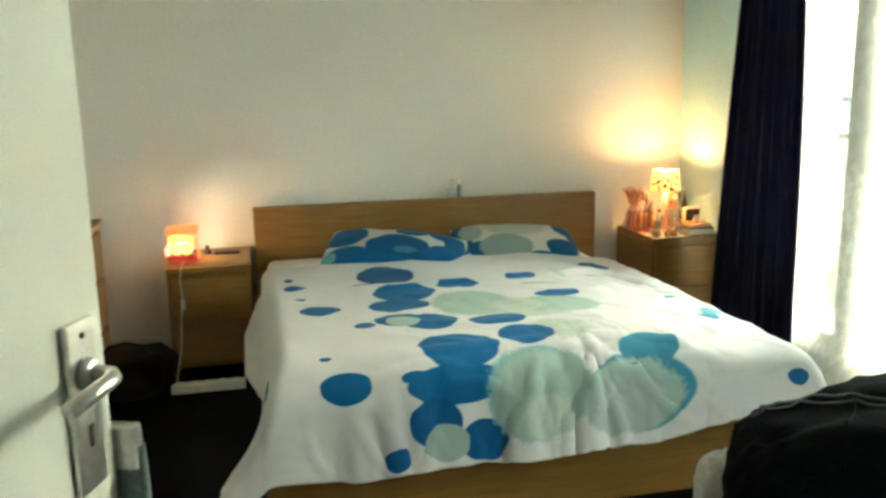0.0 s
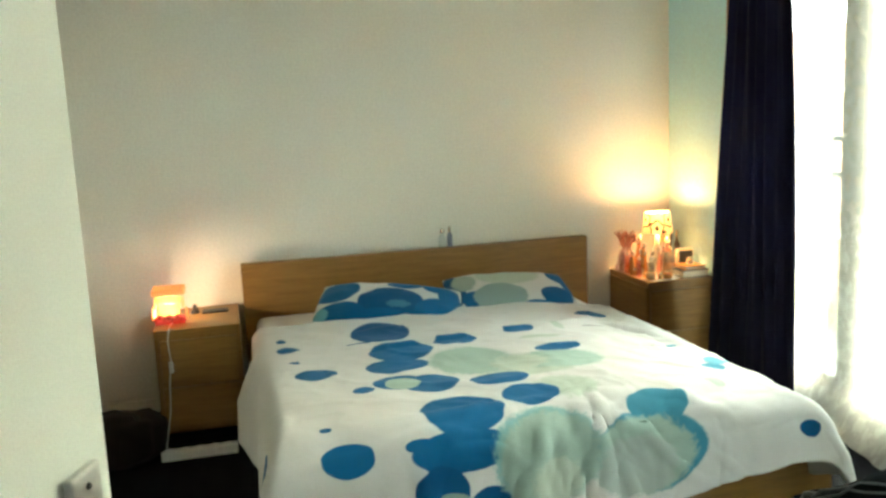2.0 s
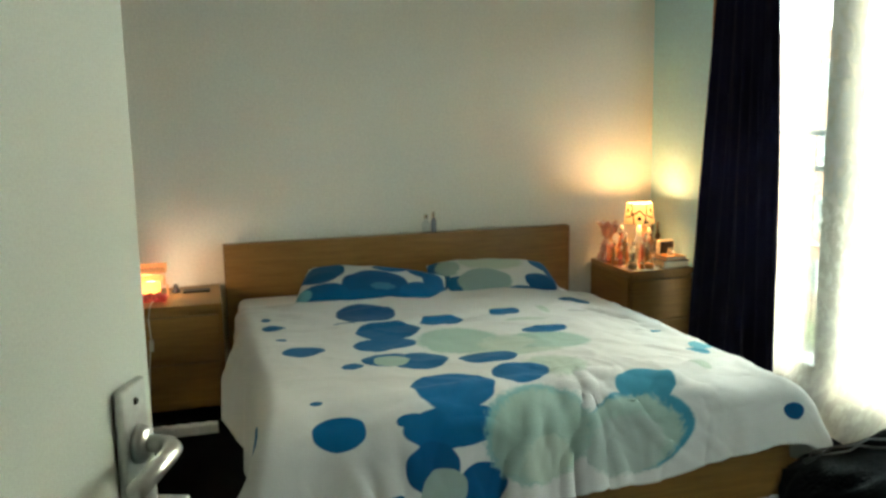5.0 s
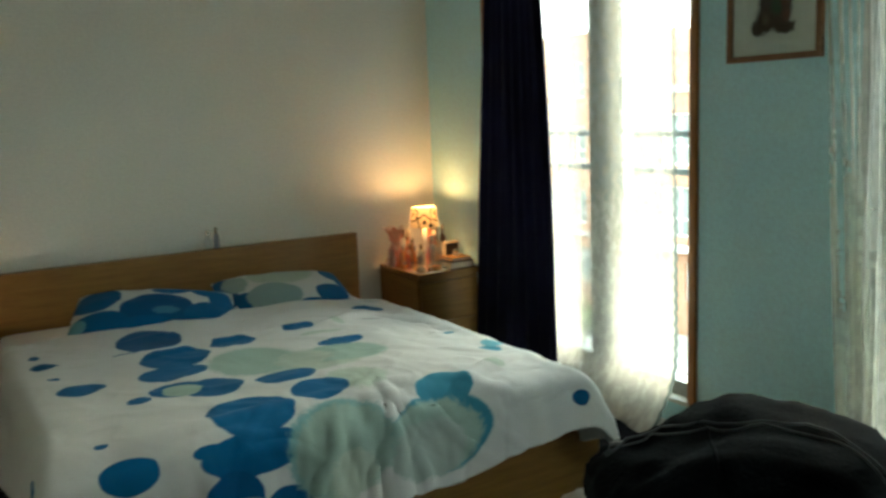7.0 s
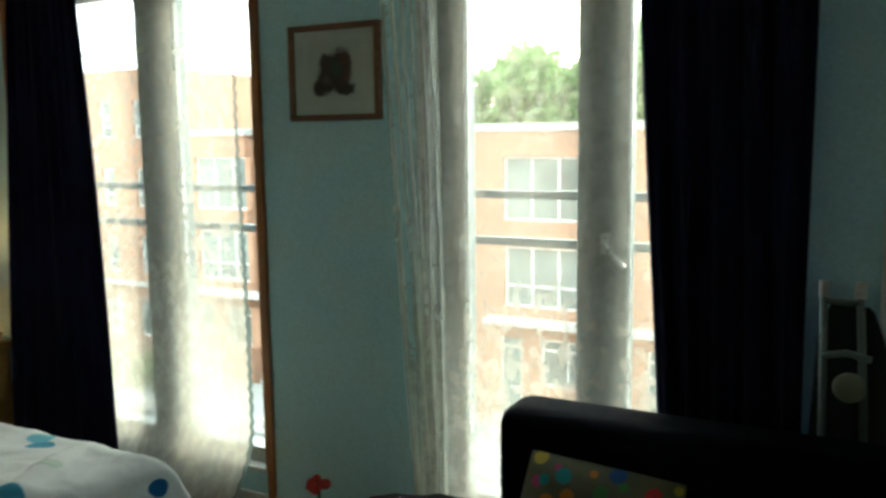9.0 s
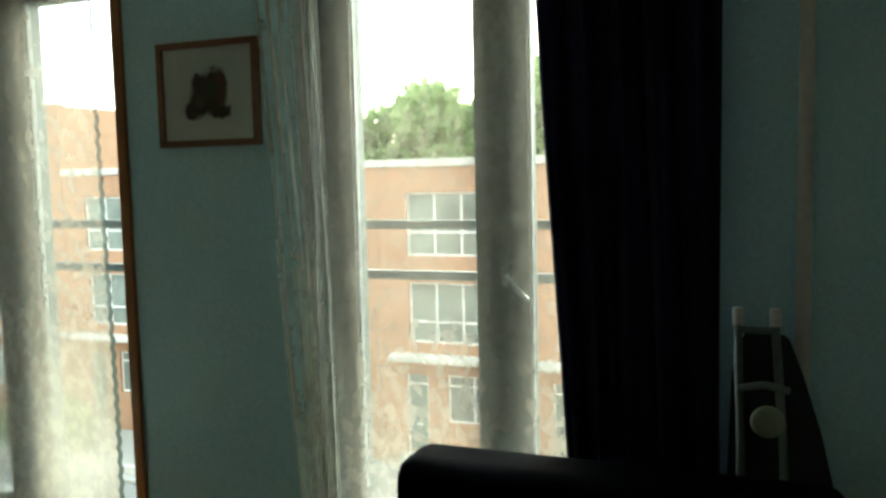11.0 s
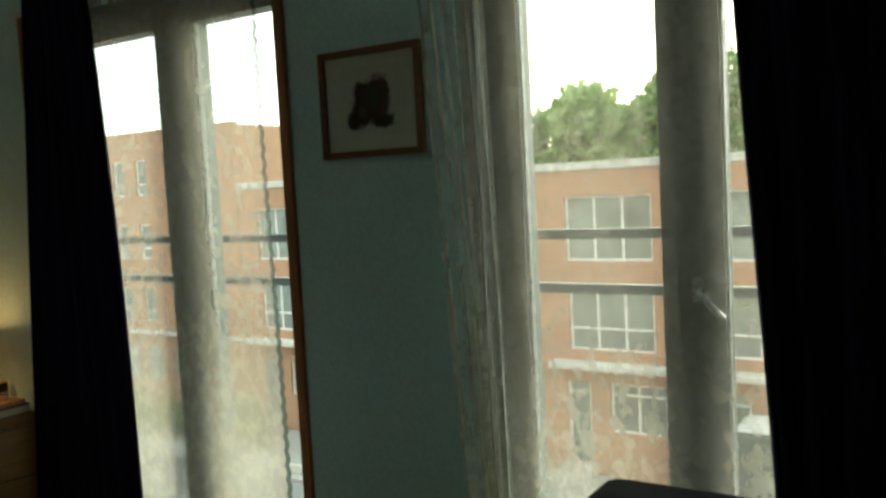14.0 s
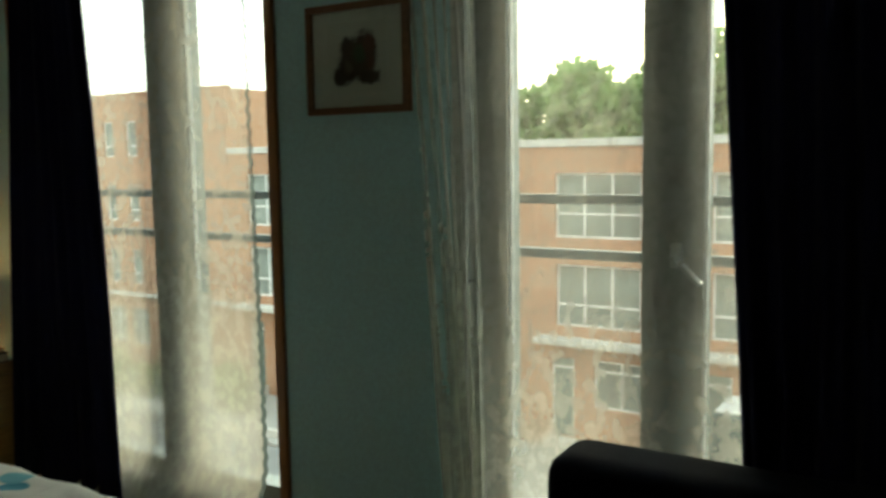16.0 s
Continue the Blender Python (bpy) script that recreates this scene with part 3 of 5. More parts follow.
# ---- curtains ----
def drape(name, top, bottom, z0, z1, x, waves, depth, material, label, cat, thick=0.004, n=150, gather=1.0, rows=36, scallop=None, trail=0.0, flare=0.0):
    """Cloth hung in folds: top and bottom are its (y0, y1) at the rail and at the hem."""
    ph = [random.uniform(0, 6.28) for _ in range(4)]

    def fn(u, v):
        h = (v - z0) / (z1 - z0)
        s = u ** gather
        y = (top[0] + (top[1] - top[0]) * s) * h + (bottom[0] + (bottom[1] - bottom[0]) * s) * (1 - h)
        y += 0.012 * math.sin(5 * h + ph[0] + 9 * s) * (1 - h)
        d = depth * (0.65 + 0.35 * (1 - h))
        xx = x + d * math.sin(2 * math.pi * waves * s + ph[1] + 0.8 * math.sin(2.2 * h + ph[2])) + 0.35 * d * math.sin(2 * math.pi * waves * 2.3 * s + ph[3] + 2 * h)
        if scallop is not None and abs(u - scallop) < 0.03:
            y += 0.010 * abs(math.sin(math.pi * v / 0.052)) * (1 if scallop < 0.5 else -1) * (top[1] - top[0]) / abs(top[1] - top[0]) * -1
        low = max(0.0, 1 - h / 0.14)
        return (xx - trail * low * low - flare * (1 - h) ** 2, y, v + 0.02 * low * math.sin(14 * s + ph[1]))

    us, vs = span(0, 1, n), span(z1, z0, rows)
    me_ob = sheet(name, fn, us, vs, material, None, thick)
    wide = abs(top[1] - top[0]) * (1 + depth * waves * 3)
    uv = me_ob.data.uv_layers[0].data
    for d in uv:
        d.uv = (d.uv[0] * wide, d.uv[1])
    ROOT[me_ob.name] = Matrix.Identity(4)
    return tagged(me_ob, label, cat)


drape("curtain", (-0.865, -1.255), (-0.68, -1.435), 0.10, 2.42, 1.445, 6, 0.022, NAVY, "dark navy curtain hanging beside the corner window", "curtain", 0.004, flare=0.03)
drape("curtain", (-3.63, -4.12), (-3.74, -4.135), 0.05, 2.42, 1.445, 5, 0.025, NAVY, "dark navy curtain at the far side of the second window", "curtain", 0.004)
drape("lace_curtain", (-2.05, -0.80), (-2.065, -0.85), 0.075, 2.29, 1.528, 5, 0.007, LACE, "white floral lace net curtain with scalloped edge", "net curtain", 0, 260, 1.0, 210, 0.0, 0.15)
drape("lace_curtain", (-2.925, -3.90), (-2.975, -3.95), 0.10, 2.29, 1.529, 6, 0.008, LACE_PLAIN, "white floral lace net curtain drawn to one side", "net curtain", 0, 260, 1.1, 210, 0.0)
drape("lace_curtain", (-2.72, -2.96), (-2.885, -3.01), 0.06, 2.29, 1.475, 6, 0.024, LACE_BUNCH_LIT, "bunched end of a white lace net curtain", "net curtain", 0, 160, 1.0, 120, None, 0.05)
cord_ = part("curtain_hem", tube_bm([(1.448 - 0.012 * k / 24, -2.928 - 0.047 * k / 24 + 0.006 * math.sin(k * 0.5), 2.285 - 2.15 * k / 24) for k in range(25)], 0.0035, 8), SHEET, None, "", True)
tagged(cord_, "thin white corded hem of the lace curtain", "curtain hem")
for y0, y1 in ((-2.14, -0.62), (-4.16, -2.68)):
    rod = thing("curtain_rod", (1.5, (y0 + y1) / 2, 2.3), "slim white curtain rail above the window", "curtain rail", "curtain rails")
    part("net_rod", tube_bm([(1.53, y0, 2.297), (1.53, y1, 2.297)], 0.007), TRIMP, rod)
    part("track", box_bm(1.43, 1.46, y0, y1, 2.42, 2.445, 0.004, 1), TRIMP, rod)
    for y in (y0 + 0.04, y1 - 0.04):
        part("bracket", box_bm(1.46, 1.56, y, y + 0.02, 2.425, 2.44, 0.002, 1), TRIMP, rod)
        part("bracket", box_bm(1.525, 1.5445, y, y + 0.012, 2.305, 2.312), TRIMP, rod)

# ---- framed picture ----
pic = thing("framed_picture", (1.56, -2.503, 1.58), "small framed picture of dark shapes in a wide pale mount", "picture")
PY0, PY1, PZ0, PZ1 = -2.703, -2.303, 1.582, 1.927
part("frame", holed(bmesh.new(), "x", 1.538, 1.559, PY0, PY1, PZ0, PZ1, [(PY0 + 0.022, PY1 - 0.022, PZ0 + 0.022, PZ1 - 0.022)]), FRAMEW, pic, "thin brown wooden frame")
part("mount", box_bm(1.549, 1.556, PY0 + 0.02, PY1 - 0.02, PZ0 + 0.02, PZ1 - 0.02), surface("mount_card", (0.80, 0.82, 0.77), 0.8, 0.04), pic)
PRINT = discs("dark_print", (0.72, 0.74, 0.68), [
    (-0.030, 0.012, 0.058, 0.082, (0.07, 0.04, 0.03), 0.9), (0.025, -0.025, 0.060, 0.062, (0.06, 0.04, 0.03), 0.9), (0.03, 0.03, 0.042, 0.042, (0.075, 0.05, 0.04), 0.9), (0.065, -0.055, 0.040, 0.036, (0.055, 0.035, 0.028), 0.9), (-0.045, -0.06, 0.055, 0.03, (0.05, 0.03, 0.022), 0.9),
    (-0.01, 0.012, 0.026, 0.034, (0.06, 0.10, 0.06), 0.9), (-0.05, 0.04, 0.028, 0.032, (0.15, 0.06, 0.045), 0.9), (-0.055, -0.02, 0.02, 0.03, (0.16, 0.07, 0.05), 0.9), (0.035, -0.03, 0.018, 0.024, (0.15, 0.12, 0.08), 0.9)])
sheet("print", lambda u, v: (1.5475, -2.503 + u, 1.757 + v), span(-0.115, 0.115, 3), span(-0.11, 0.11, 3), PRINT, pic)
gp = part("glass", box_bm(1.543, 1.545, PY0 + 0.018, PY1 - 0.018, PZ0 + 0.018, PZ1 - 0.018), PANE, pic)
gp.visible_shadow = False

# ---- the bed ----
bed = thing("bed", (0, -1.1, 0), "low oak-veneer double bed with tall plain headboard", "bed")
part("headboard", box_bm(-0.98, 0.98, -0.10, -0.045, 0.0, 0.77, 0.006, 2), OAK, bed)
part("footboard", box_bm(-0.98, 0.98, -2.20, -2.145, 0.0, 0.30, 0.006, 2), OAK, bed)
for s in (-1, 1):
    part("side_rail", box_bm(s * (0.955 if s < 0 else 0.98), s * 0.93, -2.143, -0.102, 0.06, 0.30, 0.005, 2), OAKY, bed)
part("slat_base", box_bm(-0.94, 0.94, -2.14, -0.105, 0.16, 0.22), OAKY, bed)
mat = part("mattress", box_bm(-0.925, 0.80, -2.12, -0.11, 0.222, 0.488, 0.06, 4), SHEET, None, "", True)
tagged(mat, "thick mattress in a white fitted sheet", "mattress")

XL, XR, YF, TOP = -0.885, 0.72, -2.17, 0.565


def over(d, r=0.13, full=1.42):
    if d <= 0:
        return 0.0, 0.0
    a, rest = min(d / r, full), max(0.0, d - r * full)
    return r * math.sin(a) + rest * math.cos(full), r * (1 - math.cos(a)) + rest * math.sin(full)


crease_rng = random.Random(11)
CREASES = []
for k in range(120):
    if k < 34:  # fanned round the meeting of the two large patches
        cu, cv = crease_rng.gauss(0.05, 0.16), crease_rng.gauss(-2.36, 0.09)
        ang = math.atan2(cv + 2.16, cu - 0.05) + crease_rng.gauss(0, 0.35)
    elif k < 60:  # along the hanging hem at the foot
        cu, cv = crease_rng.uniform(-0.85, 0.6), crease_rng.uniform(-2.54, -2.40)
        ang = math.pi / 2 + crease_rng.gauss(0, 0.3)
    elif k < 84:  # pulled towards the window side
        cu, cv = crease_rng.uniform(0.35, 0.85), crease_rng.uniform(-2.3, -0.95)
        ang = crease_rng.gauss(-0.5, 0.45)
    else:
        cu, cv = crease_rng.uniform(-0.85, 0.7), crease_rng.uniform(-2.3, -0.8)
        ang = crease_rng.gauss(0.1, 0.6)
    CREASES.append((cu, cv, math.cos(ang), math.sin(ang), crease_rng.uniform(0.06, 0.20), crease_rng.uniform(0.003, 0.0075) * crease_rng.choice((1, 1, -0.7)) * (1.0 if k < 60 else 0.85 if k < 84 else 0.35), crease_rng.uniform(0.010, 0.018), crease_rng.uniform(-2, 2)))


def duvet_at(u, v):
    du = u - XR if u > XR else (XL - u if u < XL else 0.0)
    dv = YF - v if v < YF else 0.0
    (ox, zx), (oy, zy) = over(du, 0.13 if u > 0 else 0.045, 1.42 if u > 0 else 1.52), over(dv)
    x = u if du <= 0 else (XR + ox if u > XR else XL - ox)
    y = v if dv <= 0 else YF - oy
    z = TOP - math.hypot(zx, zy)
    flat = max(0.0, 1 - (du + dv) / 0.12)
    lean = min(1.0, max(0.0, (u - 0.25) / 0.5))
    head = min(1.0, max(0.0, (v + 1.3) / 0.5))
    z -= 0.055 * lean * lean * (3 - 2 * lean) + flat * 0.02 * head
    p = Vector((u * 2.2, v * 2.2, 0.3))
    z += flat * (0.010 * noise.noise(p) + 0.006 * noise.noise(p * 2.7))
    z += 0.005 * noise.noise(Vector((u * 9 + v * 4, v * 5 - u * 2, 2.0)))
    rid = 1 - abs(noise.noise(Vector((u * 3.1 + 0.6 * v, v * 4.2 - u * 0.8, 5.0)))) * 2
    z += 0.005 * max(0.0, rid) ** 6
    # finer crumples, strongest round the soft hollows by the foot
    near = math.exp(-((u - 0.08) / 0.30) ** 2 - ((v + 2.35) / 0.25) ** 2)
    an, rr = math.atan2(v + 2.12, u - 0.06), math.hypot(v + 2.12, u - 0.06)
    z += near * min(1.0, rr / 0.12) * 0.003 * math.sin(9 * an + 4 * noise.noise(Vector((u * 4, v * 4, 7.0))))
    rid2 = 1 - abs(noise.noise(Vector((u * 6.5 + 1.5 * v, v * 8.0 - u * 2.0, 9.0)))) * 2
    z += (0.002 + 0.004 * near) * max(0.0, rid2) ** 5
    # creases that run out of the two soft hollows by the foot
    for cx, cy, ang, ln, amp in ((0.07, -2.3, -1.2, 0.3, 0.004), (0.12, -2.37, -0.9, 0.25, 0.004), (0.0, -2.38, -1.5, 0.25, 0.005), (-0.1, -1.0, 0.2, 0.6, 0.012),
                                 (0.55, -2.15, 0.5, 0.5, 0.018), (0.62, -1.4, 2.1, 0.4, 0.014), (-0.2, -1.33, 0.12, 0.7, 0.013), (-0.5, -2.2, 0.1, 0.6, 0.012), (0.4, -1.25, 0.5, 0.4, 0.012)):
        ca, sa = math.cos(ang), math.sin(ang)
        s, t = (u - cx) * ca + (v - cy) * sa, -(u - cx) * sa + (v - cy) * ca
        z += amp * math.exp(-(s / ln) ** 2 * 4 - (t / 0.022) ** 2)
    for cx, cy, ca, sa, ln, amp, wd, bend in CREASES:
        s, t = (u - cx) * ca + (v - cy) * sa, -(u - cx) * sa + (v - cy) * ca
        if abs(s) < 1.6 * ln:
            t += bend * s * s
            if abs(t) < 3 * wd:
                z += amp * math.exp(-(s / ln) ** 2 * 2 - (t / wd) ** 2)
                y -= 0.5 * amp * math.exp(-(s / ln) ** 2 * 2 - (t / wd) ** 2) * min(1.0, dv / 0.1)
    damp = 1 - 0.8 * min(1.0, du * dv / 0.01)
    if dv > 0.05:
        k = min(1.0, (dv - 0.05) / 0.25)
        y -= k * damp * (0.007 * math.sin(u * 19 + 2 * math.sin(u * 5)) + 0.004 * math.sin(u * 47 + 3 * v + 2 * math.sin(u * 11))) * (1.0 if u < -0.2 else max(0.25, 1 - 1.5 * (u + 0.2)))
        x -= 0.085 * k * min(1.0, max(0.0, (-0.78 - u) / 0.35))
        y -= 0.0045 * max(0.0, (dv - 0.2) / 0.19) * math.sin(u * 88 + 3 * math.sin(u * 17) + 5 * v) * max(0.0, noise.noise(Vector((u * 3.0, 1.7, 0.0))) + 0.25 - 0.5 * max(0.0, u))
        z += 0.008 * k * math.sin(u * 13 + 1.0) * (1 - min(1.0, du / 0.1))
        z += 0.20 * k * max(0.0, (u - 0.1) / 0.8) ** 1.5 * (1 - 0.65 * min(1.0, du / 0.25))
    if du > 0.05:
        k = min(1.0, (du - 0.05) / 0.2)
        x += (1 if u > 0 else -1) * k * (damp * (1.0 if u > 0 else 0.4) * (0.016 * math.sin(v * 17 + 1.5 * math.sin(v * 4)) + 0.008 * math.sin(v * 39)) + 0.06 * min(1.0, dv / 0.3) * k)
    if u < XL:
        fl = math.exp(-((v + 1.27) / 0.12) ** 2) * min(1.0, du / 0.22)
        x -= 0.075 * fl
        z += 0.03 * fl
    return (x, y, z)


dv_ob = sheet("duvet", duvet_at, span(-1.27, 1.10, 340), span(-0.74, -2.56, 270), DUVET, None, 0.03, side=-1.0)
ROOT["duvet"] = Matrix.Identity(4)
tagged(dv_ob, "rumpled white duvet printed with blue and grey circles", "duvet")


def pillow(name, w, d, h, m, material, label):
    """A soft pillow with pinched corners, printed side up."""
    me = bpy.data.meshes.new(name)
    nu, nv = 40, 28
    verts, faces, uvs = [], [], []
    for side in (1, -1):
        base = len(verts)
        for j in range(nv):
            for i in range(nu):
                a, b = -1 + 2 * i / (nu - 1), -1 + 2 * j / (nv - 1)
                k = max(0.0, (1 - abs(a) ** 2.6)) ** 0.55 * max(0.0, (1 - abs(b) ** 2.6)) ** 0.55
                pin = 1 - 0.07 * (abs(a) * abs(b)) ** 2
                wr = 0.012 * noise.noise(Vector((a * 3, b * 3, side)))
                verts.append((a * w / 2 * (1 - 0.05 * (1 - b * b)) * pin, b * d / 2 * (1 - 0.06 * (1 - a * a)) * pin, side * (h / 2 * k) + wr * k))
                uvs.append((a * w / 2, b * d / 2))
        for j in range(nv - 1):
            for i in range(nu - 1):
                q = (base + j * nu + i, base + j * nu + i + 1, base + (j + 1) * nu + i + 1, base + (j + 1) * nu + i)
                faces.append(q if side > 0 else q[::-1])
    me.from_pydata(verts, [], faces)
    uvl = me.uv_layers.new(name="UVMap")
    uvl.data.foreach_set("uv", [c for f in faces for k in f for c in uvs[k]])
    me.materials.append(material)
    me.shade_smooth()
    ob = new(name, me)
    ob.matrix_basis = m
    return tagged(ob, label, "pillow")


pillow("pillow", 0.74, 0.43, 0.18, pose(-0.30, -0.635, 0.576, 17, 4, -17), PILLOW_A, "plump pillow in a blue and white circle print")
pillow("pillow", 0.69, 0.41, 0.16, pose(0.358, -0.53, 0.565, 17, 2, -3), PILLOW_B, "pillow with grey and blue circles by the headboard")


# ---- bedside cabinets ----
def nightstand(x0, label):
    x1 = x0 + 0.40
    t = thing("nightstand", (x0 + 0.2, -0.26, 0), label, "nightstand", "bedside nightstands")
    part("body", box_bm(x0 + 0.004, x1 - 0.004, -0.475, -0.022, 0.03, 0.515, 0.002, 1), OAKY, t)
    part("top", box_bm(x0, x1, -0.50, -0.02, 0.517, 0.55, 0.003), OAK, t)
    for s in (x0, x1 - 0.02):
        part("side_panel", box_bm(s - (0.001 if s == x0 else -0.001), s + 0.02 + (0.001 if s != x0 else 0), -0.482, -0.021, 0.0, 0.515, 0.002, 1), OAKY, t)
    for z0, z1 in ((0.275, 0.495), (0.045, 0.262)):
        part("drawer", box_bm(x0 + 0.023, x1 - 0.023, -0.495, -0.477, z0, z1, 0.003), OAK, t)
    return t


nightstand(1.156, "oak-veneer two-drawer nightstand crowded with trinkets")
nightstand(-1.408, "oak-veneer two-drawer nightstand with a small lamp")

chest = thing("chest_of_drawers", (-1.95, -0.75, 0), "oak-veneer chest of drawers against the side wall", "chest of drawers")
part("body", box_bm(-2.18, -1.735, -1.15, -0.35, 0.0, 0.755, 0.003, 1), OAKY, chest)
part("top", box_bm(-2.19, -1.70, -1.16, -0.34, 0.757, 0.79, 0.003), OAKY, chest)
for z0, z1 in ((0.03, 0.26), (0.275, 0.505), (0.52, 0.735)):
    part("drawer", box_bm(-1.733, -1.712, -1.14, -0.36, z0, z1, 0.003), OAKY, chest)

# ---- lamp with the flowered shade ----
LX, LY = 1.335, -0.27
lampr = thing("table_lamp", (LX, LY, 0.55), "lit table lamp with flower-patterned white shade", "table lamp")
part("base", lathe_bm([(0.055, 0.551), (0.055, 0.562), (0.02, 0.575), (0.016, 0.64), (0.024, 0.68), (0.016, 0.72), (0.012, 0.79)], (LX, LY, 0), 20), surface("lamp_base_glaze", (0.68, 0.62, 0.5), 0.25, 0.08), lampr, "", True)
FLOWER = (0.02, 0.007, 0.002)
spots = []
for k in range(7):
    cu, cv = 0.04 + 0.09 * k, 0.833 + 0.03 * (1 if k % 2 else -0.5)
    for r, c in ((0.025, FLOWER), (0.0165, (0.80, 0.60, 0.32))):
        for j in range(5):
            an = 1.257 * j + k
            spots.append((cu + 0.023 * math.cos(an), cv + 0.023 * math.sin(an), r, r, c, 0.1))
    spots.append((cu, cv, 0.013, 0.013, FLOWER, 0.2))
    spots.append((cu + 0.045, cv - 0.02, 0.016, 0.008, FLOWER, 0.2))
SHADEC = shade_cloth("flowered_shade", spots, (0.72, 0.56, 0.32), 0.09)
sheet("shade", lambda u, v: (LX + (0.071 + 0.018 * (0.90 - v) / 0.115) * math.cos(u / 0.095), LY + (0.071 + 0.018 * (0.90 - v) / 0.115) * math.sin(u / 0.095), v),
      span(0, 2 * math.pi * 0.095, 49), span(0.785, 0.90, 6), SHADEC, lampr, 0.0, "white fabric shade with brown flowers")
part("bulb", lathe_bm([(0.010, 0.79), (0.014, 0.80), (0.022, 0.822), (0.021, 0.842), (0.012, 0.858), (0.003, 0.862)], (LX, LY, 0), 16), glowing("warm_bulb", (1.0, 0.62, 0.28), 2.0), lampr, "", True).visible_shadow = False

# ---- small tiered lamp ----
MX, MY = -1.335, -0.31
lampl = thing("table_lamp", (MX, MY, 0.55), "small lit lamp of stacked orange translucent tiers", "table lamp")
TIER = shade_cloth("orange_acrylic", [], (0.92, 0.66, 0.40), 0.6)
TIERTOP = shade_cloth("orange_lid", [], (0.90, 0.62, 0.34), 0.32)
PINK = shade_cloth("pink_acrylic", [], (0.70, 0.17, 0.17), 0.3)
part("tier", box_bm(MX - 0.078, MX + 0.078, MY - 0.07, MY + 0.07, 0.692, 0.722, 0.008, 3), TIERTOP, lampl)
for s, back in ((-1, 0.066), (1, -0.02)):
    part("tier_wall", box_bm(MX + s * 0.062, MX + s * 0.070, MY - 0.065, MY + back, 0.63, 0.674, 0.003), TIERTOP, lampl)
    part("tier_wall", box_bm(MX + s * 0.074, MX + s * 0.084, MY - 0.07, MY + back, 0.57, 0.626, 0.003), TIERTOP, lampl)
# Unseen panel and post behind the bulb, added to shape the wall glow.
part("glow_baffle", box_bm(MX - 0.058, MX - 0.012, MY + 0.060, MY + 0.066, 0.568, 0.672, 0.002), TIERTOP, lampl)
part("front_tier", box_bm(MX - 0.060, MX + 0.060, MY - 0.070, MY - 0.064, 0.655, 0.688, 0.003), TIER, lampl)
part("front_panel", box_bm(MX - 0.050, MX + 0.050, MY - 0.064, MY - 0.060, 0.568, 0.653, 0.001, 1), TIER, lampl)
part("glow_baffle_post", box_bm(MX - 0.009, MX + 0.009, MY + 0.052, MY + 0.068, 0.567, 0.688, 0.003), TIERTOP, lampl)
part("base", box_bm(MX - 0.07, MX + 0.07, MY - 0.072, MY + 0.065, 0.551, 0.566, 0.004), PINK, lampl, "pink-red base")
for k in range(7):
    part("petal", lathe_bm([(0.004, 0), (0.016, 0.012), (0.013, 0.026), (0.003, 0.032)], (MX - 0.06 + 0.02 * k, MY - 0.078, 0.562 + 0.008 * (k % 2)), 10), PINK, lampl, "", True)
part("bulb", lathe_bm([(0.008, 0.566), (0.012, 0.58), (0.024, 0.61), (0.022, 0.64), (0.004, 0.655)], (MX, MY, 0), 16), glowing("pink_bulb", (1.0, 0.66, 0.40), 3.5), lampl, "", True).visible_shadow = False
cord = thing("lamp_cord", (-1.34, -0.51, 0.0), "white lamp cord with inline switch hanging down the nightstand", "cord")
part("cable", tube_bm([(-1.325, -0.385, 0.556), (-1.33, -0.46, 0.566), (-1.335, -0.503, 0.556), (-1.345, -0.512, 0.50), (-1.338, -0.513, 0.40), (-1.352, -0.514, 0.30), (-1.36, -0.53, 0.16), (-1.385, -0.60, 0.02), (-1.38, -0.70, 0.02)], 0.0032, 8), WHITEP, cord, "", True)
part("switch", box_bm(-1.349, -1.329, -0.526, -0.5085, 0.345, 0.40, 0.005, 2), WHITEP, cord)
ps = thing("power_strip", (-1.23, -0.74, 0.0), "long white power strip lying on the dark carpet", "power strip")
part("body", box_bm(-1.40, -1.06, -0.765, -0.715, 0.001, 0.045, 0.006, 2), WHITEP, ps)
for k in range(5):
    part("socket", lathe_bm([(0.019, 0), (0.019, 0.003), (0.014, 0.003), (0.014, 0.0015)], (-1.36 + 0.065 * k, -0.74, 0.0455), 16), WHITEP, ps)
ph = thing("phone", (-1.12, -0.18, 0.55), "black phone lying on the nightstand", "phone")
part("body", box_bm(-1.19, -1.06, -0.215, -0.15, 0.551, 0.561, 0.003), BLACKP, ph)
ck = thing("small_stand", (-1.23, -0.16, 0.55), "small dark object standing behind the lamp", "ornament")
part("body", lathe_bm([(0.02, 0.551), (0.021, 0.56), (0.010, 0.575), (0.012, 0.588), (0.005, 0.595)], (-1.225, -0.17, 0), 14), BLACKP, ck, "", True)

# ---- things on the corner nightstand ----
ROSE = surface("pink_glass", (0.66, 0.30, 0.24), 0.2, 0.15, 12.0)
AMBER = surface("amber_jar", (0.55, 0.28, 0.10), 0.22, 0.15, 12.0)
CREAM = surface("cream_glaze", (0.62, 0.52, 0.38), 0.35, 0.08, 10.0)
DARKB = surface("dark_box_card", (0.045, 0.03, 0.025), 0.6, 0.2, 10.0)
PAGES = surface("book_pages", (0.62, 0.55, 0.42), 0.9, 0.06, 3.0, 300.0, 0.3)
SILV = surface("silver_cap", (0.6, 0.57, 0.5), 0.25, 0.05, 10.0, metal=1.0)


